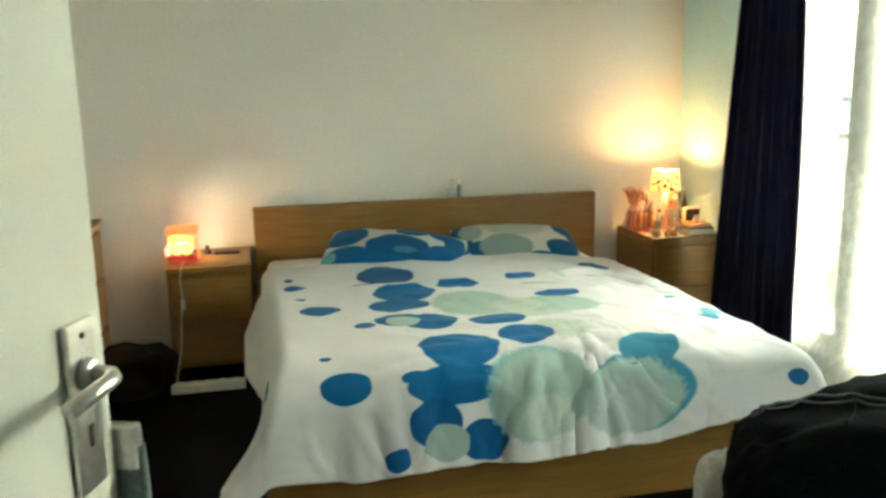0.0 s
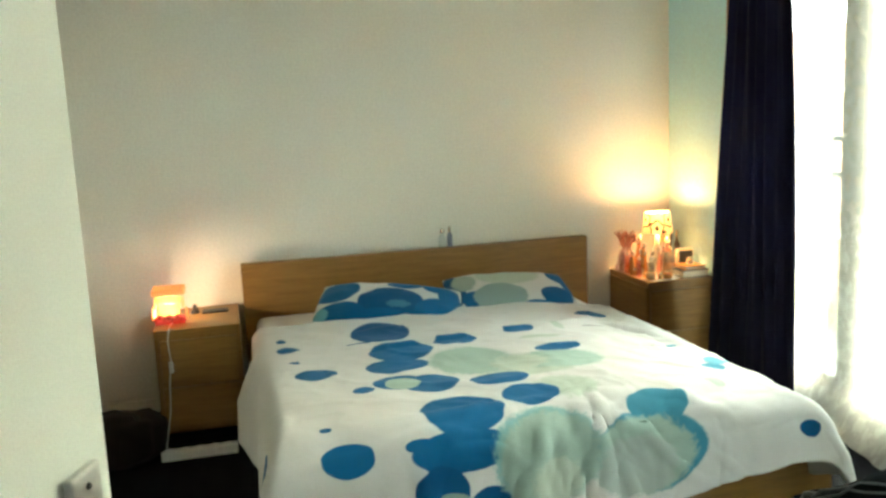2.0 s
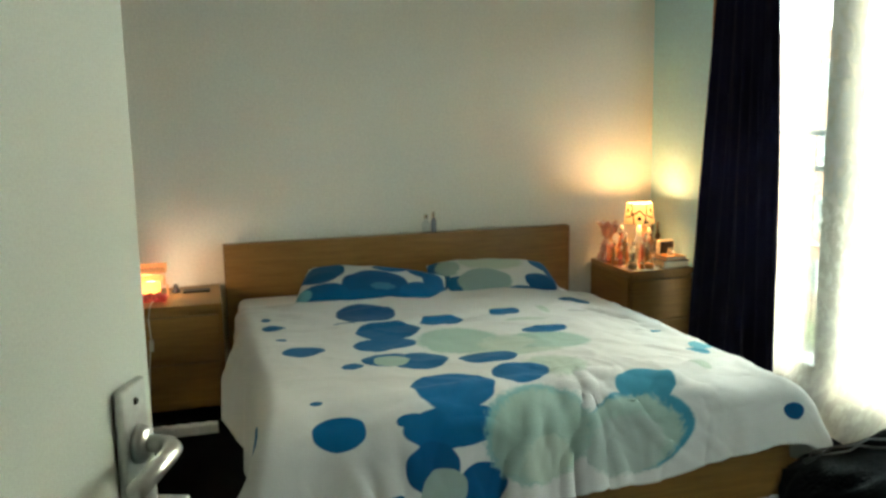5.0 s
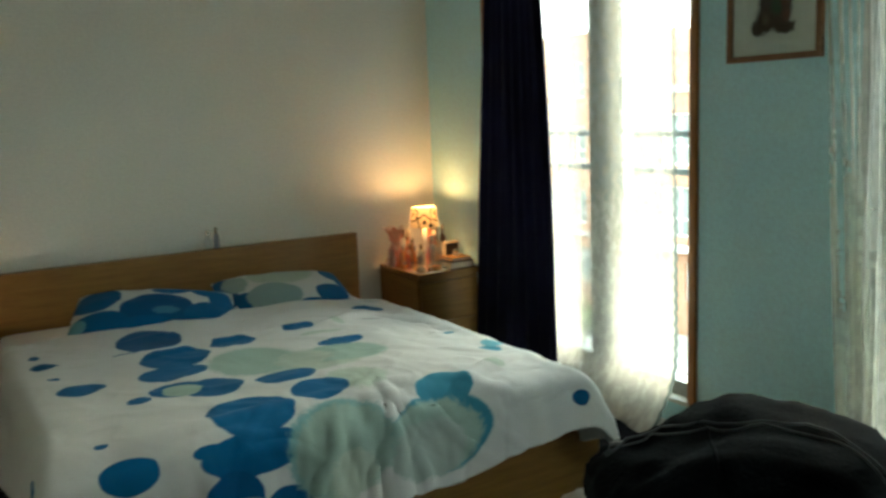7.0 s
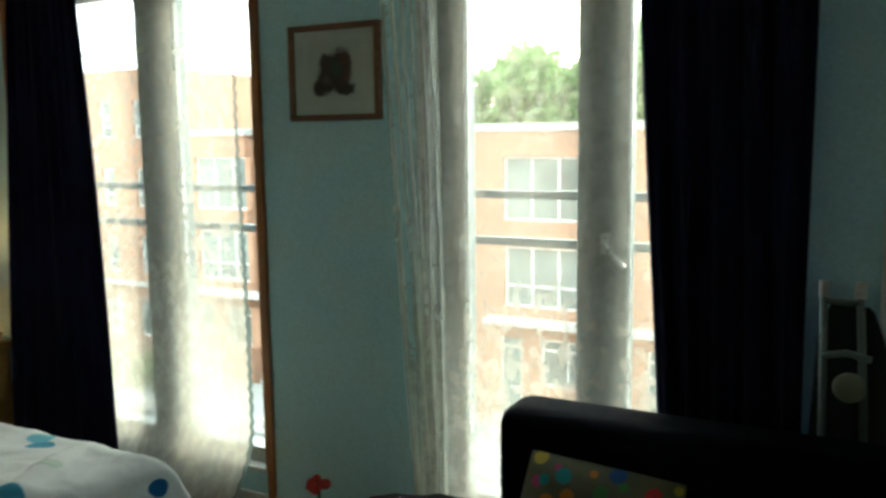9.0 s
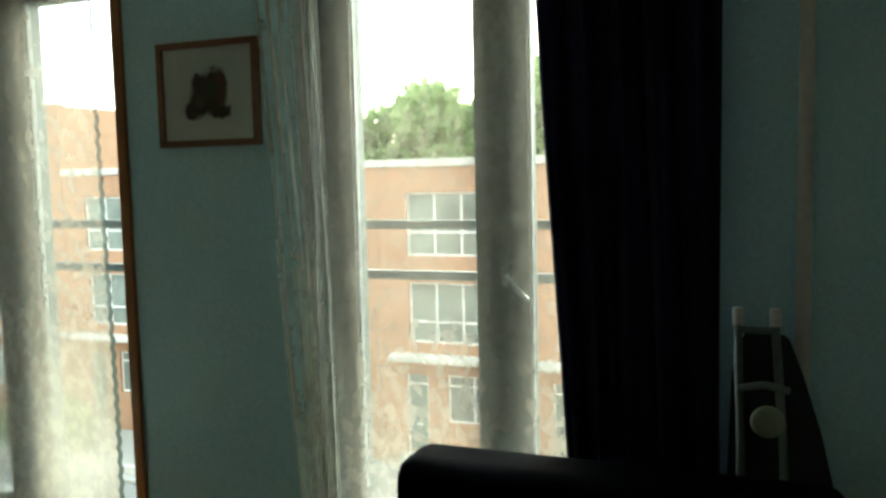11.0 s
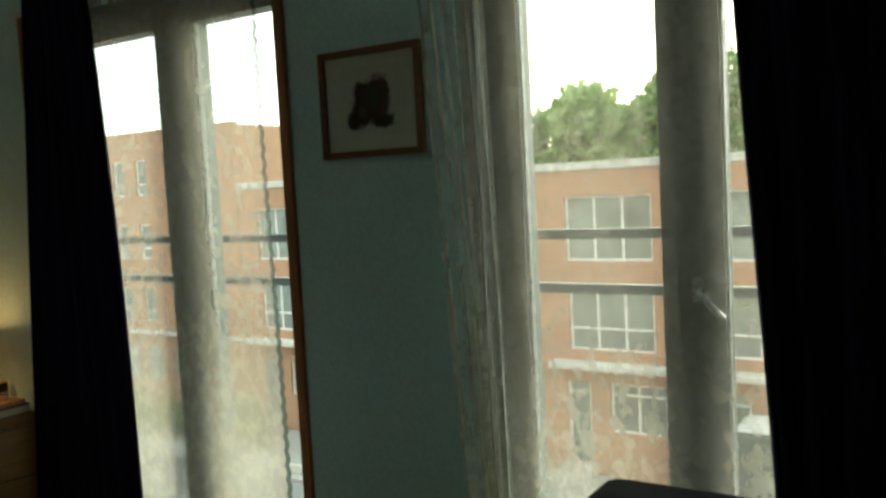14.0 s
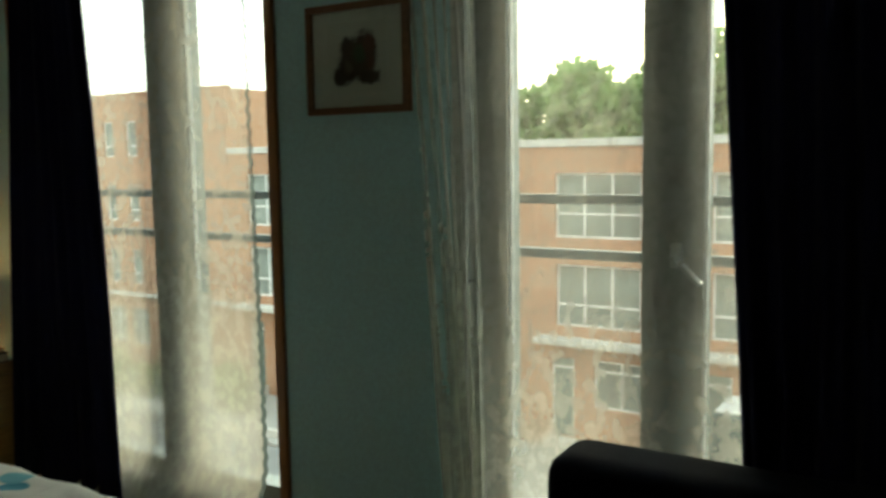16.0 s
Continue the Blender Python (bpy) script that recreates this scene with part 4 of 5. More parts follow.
def bottle(x, y, r, h, material, cap, label, cat="bottle"):
    t = thing("bottle" if cat == "bottle" else cat.replace(" ", "_"), (x, y, 0.55), label, cat)
    part("body", lathe_bm([(r * 0.9, 0.551), (r, 0.556), (r, 0.55 + h * 0.62), (r * 0.5, 0.55 + h * 0.74), (r * 0.42, 0.55 + h * 0.80)], (x, y, 0), 16), material, t, "", True)
    part("cap", lathe_bm([(r * 0.5, 0.55 + h * 0.802), (r * 0.52, 0.55 + h * 0.98), (r * 0.3, 0.55 + h)], (x, y, 0), 14), cap, t, "", True)
    return t


for x, y, r, h, mt, cp in ((1.265, -0.12, 0.020, 0.20, CLEAR, SILV), (1.18, -0.27, 0.016, 0.14, AMBER, SILV), (1.20, -0.33, 0.02, 0.16, CLEAR, SILV), (1.255, -0.36, 0.021, 0.15, CLEAR, SILV),
                           (1.25, -0.27, 0.018, 0.18, AMBER, SILV), (1.30, -0.40, 0.016, 0.20, CLEAR, SILV), (1.345, -0.42, 0.014, 0.17, CLEAR, SILV), (1.365, -0.385, 0.017, 0.15, CLEAR, SILV),
                           (1.52, -0.16, 0.018, 0.22, DARKB, SILV), (1.40, -0.225, 0.017, 0.16, CLEAR, SILV)):
    lb = {"pink_glass": "tall pink glass bottle on the nightstand", "clear_glass": "clear glass perfume bottle with metal cap", "amber_jar": "amber glass bottle with silver cap", "dark_box_card": "dark slim cosmetics bottle"}[mt.name]
    bottle(x, y, r, h, mt, cp, lb)
for x, y, r, h, mt in ((1.215, -0.42, 0.03, 0.035, CREAM), (1.30, -0.455, 0.026, 0.03, AMBER), (1.345, -0.475, 0.02, 0.025, CLEAR)):
    t = thing("dish", (x, y, 0.55), "small glazed dish for jewellery", "dish")
    part("bowl", lathe_bm([(r * 0.6, 0.551), (r * 0.9, 0.556), (r, 0.55 + h), (r * 0.92, 0.55 + h), (r * 0.8, 0.562), (r * 0.3, 0.558)], (x, y, 0), 20), mt, t, "", True)
for i, (x0, x1, y0, y1, z0, z1, mt, lb) in enumerate(((1.375, 1.535, -0.485, -0.345, 0.551, 0.592, DARKB, "thick dark book with pale pages"), (1.40, 1.525, -0.47, -0.35, 0.594, 0.612, AMBER, "thin orange book on the stack"))):
    t = thing("book", ((x0 + x1) / 2, (y0 + y1) / 2, z0), lb, "book")
    part("cover", holed(bmesh.new(), "x", x0, x1, y0, y1, z0, z1, [(y0 - 0.0, y1 - 0.006, z0 + 0.004, z1 - 0.004)]), mt, t)
    part("pages", box_bm(x0 + 0.004, x1 - 0.004, y0 + 0.003, y1 - 0.008, z0 + 0.0045, z1 - 0.0045), PAGES, t)
ac = thing("alarm_clock", (1.50, -0.26, 0.55), "small dark alarm clock with pale face", "clock")
part("body", box_bm(1.432, 1.49, -0.268, -0.222, 0.551, 0.635, 0.012, 3), DARKB, ac, "", False)
part("face", lathe_bm([(0.024, 0), (0.024, 0.003)], (1.50, -0.26, 0.55), 24), CREAM, ac).matrix_basis = pose(-0.039, -0.009, 0.042, 90, 0, 0)
jb = thing("candle_jar", (1.43, -0.29, 0.55), "amber candle jar beside the clock", "candle")
part("jar", lathe_bm([(0.026, 0.551), (0.028, 0.555), (0.028, 0.60), (0.024, 0.60), (0.024, 0.575)], (1.425, -0.29, 0), 18), AMBER, jb, "", True)
part("wax", lathe_bm([(0.023, 0.556), (0.023, 0.578)], (1.425, -0.29, 0), 16), CREAM, jb)

BLUSH = surface("blush_ribbon", (0.55, 0.25, 0.20), 0.5, 0.15, 14.0)
doily = thing("doily", (1.30, -0.40, 0.55), "cream crocheted doily under the trinkets", "doily")
part("cloth", lathe_bm([(0.115, 0.0005), (0.118, 0.002), (0.10, 0.0032), (0.03, 0.0034)], (1.275, -0.385, 0.55), 40), SHEET, doily)
CELLO = glass("pink_cellophane", (0.97, 0.74, 0.66), 1.4)
bundle = thing("gift_bundle", (1.20, -0.15, 0.55), "gift wrapped in crinkled pink cellophane with ribbon loops", "gift")
wrap = bmesh.new()
WS, WR = 40, 16
rings = []
for j in range(WR):
    h = j / (WR - 1)
    base = 0.058 - 0.040 * min(1.0, h / 0.62) ** 1.5 + 0.11 * max(0.0, h - 0.62) ** 1.2
    ring = []
    for k in range(WS):
        an = 2 * math.pi * k / WS
        r = base * (1 + 0.20 * math.sin(an * 9 + 2.0 * math.sin(h * 5)) * (0.4 + h) + 0.30 * noise.noise(Vector((3 * math.cos(an), 3 * math.sin(an), h * 6))))
        ring.append(wrap.verts.new((1.203 + r * math.cos(an), -0.15 + r * math.sin(an), 0.552 + 0.225 * h + 0.014 * h * math.sin(an * 5))))
    rings.append(ring)
for lo, hi in zip(rings, rings[1:]):
    for k in range(WS):
        wrap.faces.new((lo[k], lo[(k + 1) % WS], hi[(k + 1) % WS], hi[k]))
part("wrap", wrap, CELLO, bundle)
part("present", box_bm(1.172, 1.234, -0.182, -0.118, 0.553, 0.655, 0.006, 2), ROSE, bundle, "rose-coloured present inside")
for k in range(7):
    an = k * 0.898
    loop = [(1.203 + (0.006 + 0.032 * math.sin(q * math.pi / 12)) * math.cos(an + 0.18 * math.sin(q)), -0.15 + (0.006 + 0.032 * math.sin(q * math.pi / 12)) * math.sin(an), 0.695 + 0.034 * (1 - math.cos(q * math.pi / 12)) + 0.01 * (k % 3) * q / 12) for q in range(13)]
    part("ribbon_loop", tube_bm(loop, 0.0042, 6), BLUSH, bundle, "", True)
for x, y, r, h in ((1.275, -0.33, 0.024, 0.10), (1.23, -0.385, 0.02, 0.085), (1.345, -0.345, 0.02, 0.13), (1.385, -0.30, 0.019, 0.11)):
    t = thing("glass_tumbler", (x, y, 0.55), "small clear glass holding odds and ends", "glass")
    part("wall", lathe_bm([(r * 0.8, 0.5545), (r, 0.5545 + h), (r * 0.93, 0.5545 + h), (r * 0.74, 0.5585)], (x, y, 0), 20), CLEAR, t, "", True)
for x, y, r, c in ((1.19, -0.27, 0.02, AMBER), (1.225, -0.30, 0.017, CREAM), (1.31, -0.43, 0.015, ROSE), (1.26, -0.445, 0.013, AMBER), (1.465, -0.40, 0.018, CREAM)):
    z0 = 0.613 if x > 1.44 else 0.5545
    t = thing("jar", (x, y, z0), "small round cosmetics jar with lid", "jar")
    part("pot", lathe_bm([(r * 0.9, z0), (r, z0 + 0.004), (r, z0 + 0.022), (r * 0.9, z0 + 0.024)], (x, y, 0), 16), c, t, "", True)
    part("lid", lathe_bm([(r * 1.04, z0 + 0.0245), (r * 1.04, z0 + 0.036), (r * 0.9, z0 + 0.038)], (x, y, 0), 16), SILV, t, "", True)
HONEY = glass("honey_glass", (0.95, 0.70, 0.42), 0.3)
PINKG = glass("pink_clear_glass", (0.95, 0.60, 0.55), 0.3)
for x, y, r, h, mt in ((1.178, -0.215, 0.014, 0.12, HONEY), (1.255, -0.195, 0.024, 0.19, HONEY), (1.175, -0.36, 0.015, 0.12, PINKG), (1.20, -0.385, 0.013, 0.15, HONEY), (1.285, -0.385, 0.014, 0.17, PINKG),
                       (1.325, -0.375, 0.013, 0.14, HONEY), (1.39, -0.35, 0.016, 0.12, HONEY), (1.245, -0.235, 0.02, 0.22, PINKG), (1.41, -0.25, 0.018, 0.20, PINKG), (1.455, -0.20, 0.016, 0.17, HONEY)):
    t = thing("glass_flacon", (x, y, 0.55), "slender tinted glass flacon with a stopper", "flacon")
    part("body", lathe_bm([(r * 0.95, 0.5545), (r * 1.05, 0.562), (r * 0.9, 0.5545 + h * 0.45), (r * 0.35, 0.5545 + h * 0.66), (r * 0.3, 0.5545 + h * 0.8)], (x, y, 0), 16), mt, t, "", True)
    part("stopper", lathe_bm([(r * 0.34, 0.5545 + h * 0.802), (r * 0.6, 0.5545 + h * 0.9), (r * 0.2, 0.5545 + h)], (x, y, 0), 12), CREAM if mt is PINKG else SILV, t, "", True)
bd = thing("necklace", (1.23, -0.43, 0.55), "string of amber beads lying on the nightstand", "necklace")
for k in range(22):
    an = 2 * math.pi * k / 22
    part("bead", lathe_bm([(0.001, 0), (0.0045, 0.003), (0.0045, 0.006), (0.001, 0.009)], (1.235 + 0.045 * math.cos(an), -0.44 + 0.022 * math.sin(an), 0.5505), 8), AMBER, bd, "", True)
gb = thing("gift_box", (1.42, -0.16, 0.55), "slim upright red-orange box behind the lamp", "box")
part("body", box_bm(1.408, 1.432, -0.19, -0.145, 0.551, 0.755, 0.003, 1), surface("red_orange_card", (0.52, 0.12, 0.05), 0.5, 0.15), gb)
part("lid", box_bm(1.406, 1.434, -0.192, -0.143, 0.756, 0.778, 0.003, 1), CREAM, gb, "pale lid")
cb = thing("cosmetics_case", (1.50, -0.325, 0.55), "pale rounded case with dark front beside the books", "case")
part("body", box_bm(1.435, 1.538, -0.322, -0.285, 0.551, 0.685, 0.016, 3), CREAM, cb, "pale rounded shell")
part("front", box_bm(1.445, 1.528, -0.3255, -0.3225, 0.575, 0.675, 0.001, 1), DARKB, cb, "dark front panel")
nb = thing("framed_photo", (1.51, -0.09, 0.55), "small dark standing frame against the wall", "photo frame")
part("frame", holed(bmesh.new(), "y", -0.135, -0.120, 1.438, 1.505, 0.551, 0.795, [(1.446, 1.497, 0.559, 0.780)]), DARKB, nb)
part("card", box_bm(1.445, 1.498, -0.129, -0.124, 0.558, 0.781), CREAM, nb, "pale card")

hbot = thing("bottle", (0.13, -0.072, 0.77), "small clear glass bottle standing on the headboard", "bottle")
part("body", lathe_bm([(0.022, 0.771), (0.024, 0.775), (0.024, 0.82), (0.010, 0.838), (0.009, 0.85)], (0.122, -0.072, 0), 16), CLEAR, hbot, "", True)
part("cap", lathe_bm([(0.011, 0.8505), (0.011, 0.87), (0.006, 0.875)], (0.122, -0.072, 0), 12), SILV, hbot)
hbot2 = thing("bottle", (0.16, -0.072, 0.77), "slim bluish bottle beside its twin on the headboard", "bottle")
part("body", lathe_bm([(0.014, 0.771), (0.015, 0.775), (0.015, 0.835), (0.007, 0.85)], (0.166, -0.072, 0), 14), surface("blue_grey_glass", (0.25, 0.28, 0.36), 0.15, 0.1), hbot2, "", True)
part("cap", lathe_bm([(0.008, 0.8505), (0.008, 0.882), (0.004, 0.886)], (0.166, -0.072, 0), 12), SILV, hbot2)

# ---- floor things ----
fb = thing("floor_bag", (-1.58, -0.66, 0), "dark brown bag slumped on the carpet", "bag")
bmx = bmesh.new()
bmesh.ops.create_icosphere(bmx, subdivisions=4, radius=1.0)
for v in bmx.verts:
    k = 1 + 0.16 * noise.noise(v.co * 2.2)
    c = v.co
    v.co = Vector((-1.58 + 0.20 * k * math.copysign(abs(c.x) ** 0.7, c.x), -0.66 + 0.15 * k * math.copysign(abs(c.y) ** 0.7, c.y), max(0.002, 0.10 + 0.12 * k * math.copysign(abs(c.z) ** 0.7, c.z))))
part("body", bmx, surface("dark_brown_cloth", (0.008, 0.006, 0.0055), 0.9, 0.3, 6.0, 120.0, 0.5), fb, "", True)
part("strap", tube_bm([(-1.70, -0.70, 0.18), (-1.66, -0.74, 0.25), (-1.58, -0.76, 0.27), (-1.50, -0.74, 0.24), (-1.47, -0.70, 0.17)], 0.009, 8), BLACKP, fb, "", True)


def fold(c, n4):
    """Creases of heaped cloth."""
    n5 = 1 - 2 * abs(noise.noise(Vector((c.x * 2.2 + c.y * 5.0, c.y * 2.0 - c.x * 4.0, c.z * 4.0 + 3.0))))
    return 0.025 * n4 + 0.034 * max(0.0, n5) ** 3


def soft_block(sx, sy, sz, seed, lump=0.06, power=0.42):
    """A stuffed, sagging block of cloth standing on z = 0."""
    bm = bmesh.new()
    bmesh.ops.create_icosphere(bm, subdivisions=5, radius=1.0)
    for v in bm.verts:
        c = v.co.copy()
        n3 = noise.noise(c * 1.6 + Vector((seed, 0, 0)))
        n4 = noise.noise(c * 5.0 + Vector((0, seed, 0)))
        k = 1 + lump * n3 * 1.6 + fold(c, n4)
        p = Vector([math.copysign(abs(a) ** power, a) for a in c])
        v.co = Vector((p.x * sx / 2 * k, p.y * sy / 2 * k, max(0.0, (p.z * k + 1) * sz / 2)))
    return bm


CH = pose(-0.09, -3.77, 0.0, 0, 0, -38)
seat_ = thing("chair", m=CH, label="plain black chair buried under clothes", category="chair")
part("seat", box_bm(-0.21, 0.21, -0.40, 0.02, 0.43, 0.46, 0.012, 2), BLACKP, seat_)
part("backrest", box_bm(-0.20, 0.20, 0.06, 0.085, 0.60, 0.925, 0.012, 2), BLACKP, seat_)
for x in (-0.19, 0.19):
    part("leg", tube_bm([(x, 0.045, 0.0), (x, 0.045, 0.43), (x, 0.05, 0.60), (x, 0.052, 0.90)], 0.012, 10), BLACKP, seat_, "", True)
    part("leg", tube_bm([(x, -0.38, 0.0), (x, -0.37, 0.43)], 0.012, 10), BLACKP, seat_)
JS, JP, JSEED = (0.58, 0.42, 0.475), 0.74, 3.0


def slump(x, z):
    """The heap of cloth sags towards its two ends."""
    return z * (1 - 0.42 * max(0.0, -0.10 - x) - 0.55 * max(0.0, x + 0.02))


jk = thing("jacket", m=CH @ pose(0.03, -0.02, 0.53), label="black sports jacket with pale double piping thrown over a chair", category="jacket")
heap = soft_block(*JS, JSEED, 0.09, JP)
for v in heap.verts:
    v.co.z = slump(v.co.x, v.co.z)
part("body", heap, BAGC, jk, "", True)


def on_jacket(x, y):
    """The top of the jacket over the point x, y of its own plan."""
    c = Vector((math.copysign((abs(x) * 2 / JS[0]) ** (1 / JP), x), math.copysign((abs(y) * 2 / JS[1]) ** (1 / JP), y), 0))
    c.z = math.sqrt(max(0.0, 1 - c.x ** 2 - c.y ** 2))
    k = 1 + 0.09 * noise.noise(c * 1.6 + Vector((JSEED, 0, 0))) * 1.6 + fold(c, noise.noise(c * 5.0 + Vector((0, JSEED, 0))))
    return (x * k, y * k, slump(x * k, (c.z ** JP * k + 1) * JS[2] / 2) + 0.002)


for off in (0.0, 0.022):
    part("piping", tube_bm([on_jacket(-0.235 + 0.45 * k / 30, 0.055 + off + 0.012 * math.sin(k * 0.4) - 0.19 * k / 30) for k in range(31)], 0.002, 8), PIPING, jk, "pale double piping", True)
part("piping", tube_bm([on_jacket(0.19 + 0.05 * k / 20, -0.06 + 0.11 * k / 20) for k in range(21)], 0.0018, 8), PIPING, jk, "pale piping", True)
part("zip", tube_bm([on_jacket(-0.10 + 0.004 * math.sin(k * 0.4), -0.17 + 0.16 * k / 16) for k in range(17)], 0.0022, 8), BAGC, jk, "", True)
wt = thing("towel", m=CH @ pose(-0.17, 0.085, 0.52), label="white folded cloth hanging under the jacket", category="towel")
part("cloth", soft_block(0.24, 0.07, 0.31, 7.0, 0.05, 0.4), SHEET, wt, "", True)
pot = thing("potted_plant", (1.42, -2.47, 0), "small pot with a red flower on the floor", "plant")
part("pot", lathe_bm([(0.05, 0.001), (0.065, 0.10), (0.07, 0.10), (0.07, 0.125), (0.06, 0.125), (0.058, 0.10)], (1.42, -2.47, 0), 20), BLACKP, pot, "", True)
part("stem", tube_bm([(1.42, -2.47, 0.09), (1.42, -2.472, 0.22)], 0.006, 8), surface("plant_stem", (0.05, 0.12, 0.03), 0.7, 0.2), pot)
REDP = surface("red_petal", (0.45, 0.02, 0.015), 0.6, 0.2, 20.0)
for k in range(9):
    an = k * 2.4
    part("petal", lathe_bm([(0.003, 0), (0.02, 0.012), (0.016, 0.03), (0.003, 0.04)], (1.42 + 0.03 * math.cos(an), -2.472 + 0.03 * math.sin(an), 0.205 + 0.006 * (k % 4)), 8), REDP, pot, "", True)

# ---- armchair before the second window ----
so = thing("armchair", (1.0, -3.8, 0), "black upholstered armchair with rounded back", "armchair")
part("back", box_bm(1.16, 1.38, -4.42, -3.32, 0.05, 0.728, 0.07, 5), SOFA, so, "", True)
part("seat", box_bm(0.56, 1.17, -4.40, -3.36, 0.09, 0.40, 0.05, 4), SOFA, so, "", True)
for x in (0.62, 1.28):
    for y in (-4.34, -3.42):
        part("leg", lathe_bm([(0.018, 0.0), (0.025, 0.085)], (x, y, 0), 12), BLACKP, so)
pillow("cushion", 0.46, 0.42, 0.14, pose(1.05, -3.66, 0.445, 0, 0, -85) @ pose(0, 0, 0, 64, 0, 0) @ pose(0, 0, 0, 0, 0, -5), CUSHION, "square cushion with many coloured spots on the armchair")["category"] = "cushion"

# ---- folded ironing board ----
ib = thing("ironing_board", (1.42, -4.25, 0), "dark folded ironing board leaning against the wall", "ironing board")
bb2 = bmesh.new()
prof = [(-0.19, 0.06), (-0.195, 0.45), (-0.17, 0.62), (-0.13, 0.80), (-0.085, 0.95), (-0.05, 1.04), (0.05, 1.06), (0.085, 0.95), (0.10, 0.5), (0.10, 0.06)]
fr_, bk_ = [], []
for yy, z in prof:
    xx = 1.44 + 0.06 * z
    fr_.append(bb2.verts.new((xx, -4.235 + yy, z)))
    bk_.append(bb2.verts.new((xx + 0.03, -4.235 + yy, z)))
bb2.faces.new(fr_)
bb2.faces.new(bk_[::-1])
for k in range(len(prof)):
    q = (k + 1) % len(prof)
    bb2.faces.new((fr_[k], fr_[q], bk_[q], bk_[k]))
bmesh.ops.bevel(bb2, geom=bb2.edges[:], offset=0.006, segments=2, affect="EDGES")
part("board", bb2, surface("dark_board_cover", (0.02, 0.028, 0.026), 0.9, 0.3, 8.0, 150.0, 0.4), ib, "dark cloth-covered board")
GREYT = surface("grey_tube", (0.16, 0.20, 0.19), 0.45, 0.1)
for y0, y1 in ((-4.165, -4.185), (-4.255, -4.30)):
    lg = part("leg", tube_bm([(1.485, y0, 1.07), (1.465, (y0 + y1) / 2, 0.75), (1.43, y1, 0.05)], 0.011, 10), GREYT, ib, "", True)
    part("foot_cap", tube_bm([(1.485, y0, 1.071), (1.488, y0, 1.115)], 0.0135, 12), WHITEP, lg, "white plastic cap")
part("crossbar", tube_bm([(1.482, -4.165, 1.06), (1.482, -4.257, 1.06)], 0.009, 8), GREYT, ib)
part("crossbar", tube_bm([(1.468, -4.168, 0.91), (1.462, -4.23, 0.925), (1.468, -4.29, 0.91)], 0.010, 8), GREYT, ib, "", True)
part("disc", lathe_bm([(0.040, 0), (0.042, 0.008), (0.036, 0.016), (0.01, 0.018)], (1.42, -4.25, 0), 24), surface("pale_green_plastic", (0.24, 0.27, 0.18), 0.5, 0.1), ib, "pale round disc", True).matrix_basis = pose(0.028, 0.01, 0.835, 0, -90, 0)

# ---- the street outside ----
G = -8.5
gr = bmesh.new()
bm_box(gr, -600, 900, -800, 800, G - 0.3, G)
tagged(part("ground", gr, ASPH), "pale street surface far below the windows", "ground", kind="structure")
tagged(part("pavement", box_bm(20.5, 25.1, -60, 80, G + 0.002, G + 0.14, 0.01, 1), ROAD), "pale paved pavement with kerb before the houses", "pavement", kind="structure")
tagged(part("low_wall", box_bm(20.9, 21.1, 9.2, 40, G + 0.14, G + 0.42, 0.01, 1), COPING), "low pale garden wall along the pavement", "wall")
own = part("own_building", holed(bmesh.new(), "x", 1.782, 1.81, -25, 25, G, 8.0, [(W1[0] - 0.0, W1[1], Z0, Z1), (W2[0], W2[1], Z0, Z1)]), BRICK)
tagged(own, "brick outer face of the building with the bedroom", "building", kind="structure")


def ext_window(parent, x, y0, y1, z0, z1, panes, transom=None):
    w = part("window", holed(bmesh.new(), "x", x + 0.03, x + 0.10, y0, y1, z0, z1, []), FARPANE, parent, "white-barred window, sky reflection put into the glass colour")
    fr = bmesh.new()
    b = 0.075
    bm_box(fr, x - 0.02, x + 0.06, y0, y1, z0, z0 + b)
    bm_box(fr, x - 0.02, x + 0.06, y0, y1, z1 - b, z1)
    for k in range(panes + 1):
        y = y0 + (y1 - y0 - b) * k / panes
        bm_box(fr, x - 0.015, x + 0.058, y, y + b, z0 + b, z1 - b)
    part("frame", fr, EXTW, w)
    if transom is not None:
        tb = bmesh.new()
        for k in range(panes):
            s = (y1 - y0 - b) / panes
            bm_box(tb, x - 0.012, x + 0.056, y0 + s * k + b, y0 + s * (k + 1), transom - b / 2, transom + b / 2)
        part("transom", tb, EXTW, w)
    part("sill", box_bm(x - 0.10, x + 0.02, y0 - 0.05, y1 + 0.05, z0 - 0.08, z0 - 0.002), COPING, w)
    return w


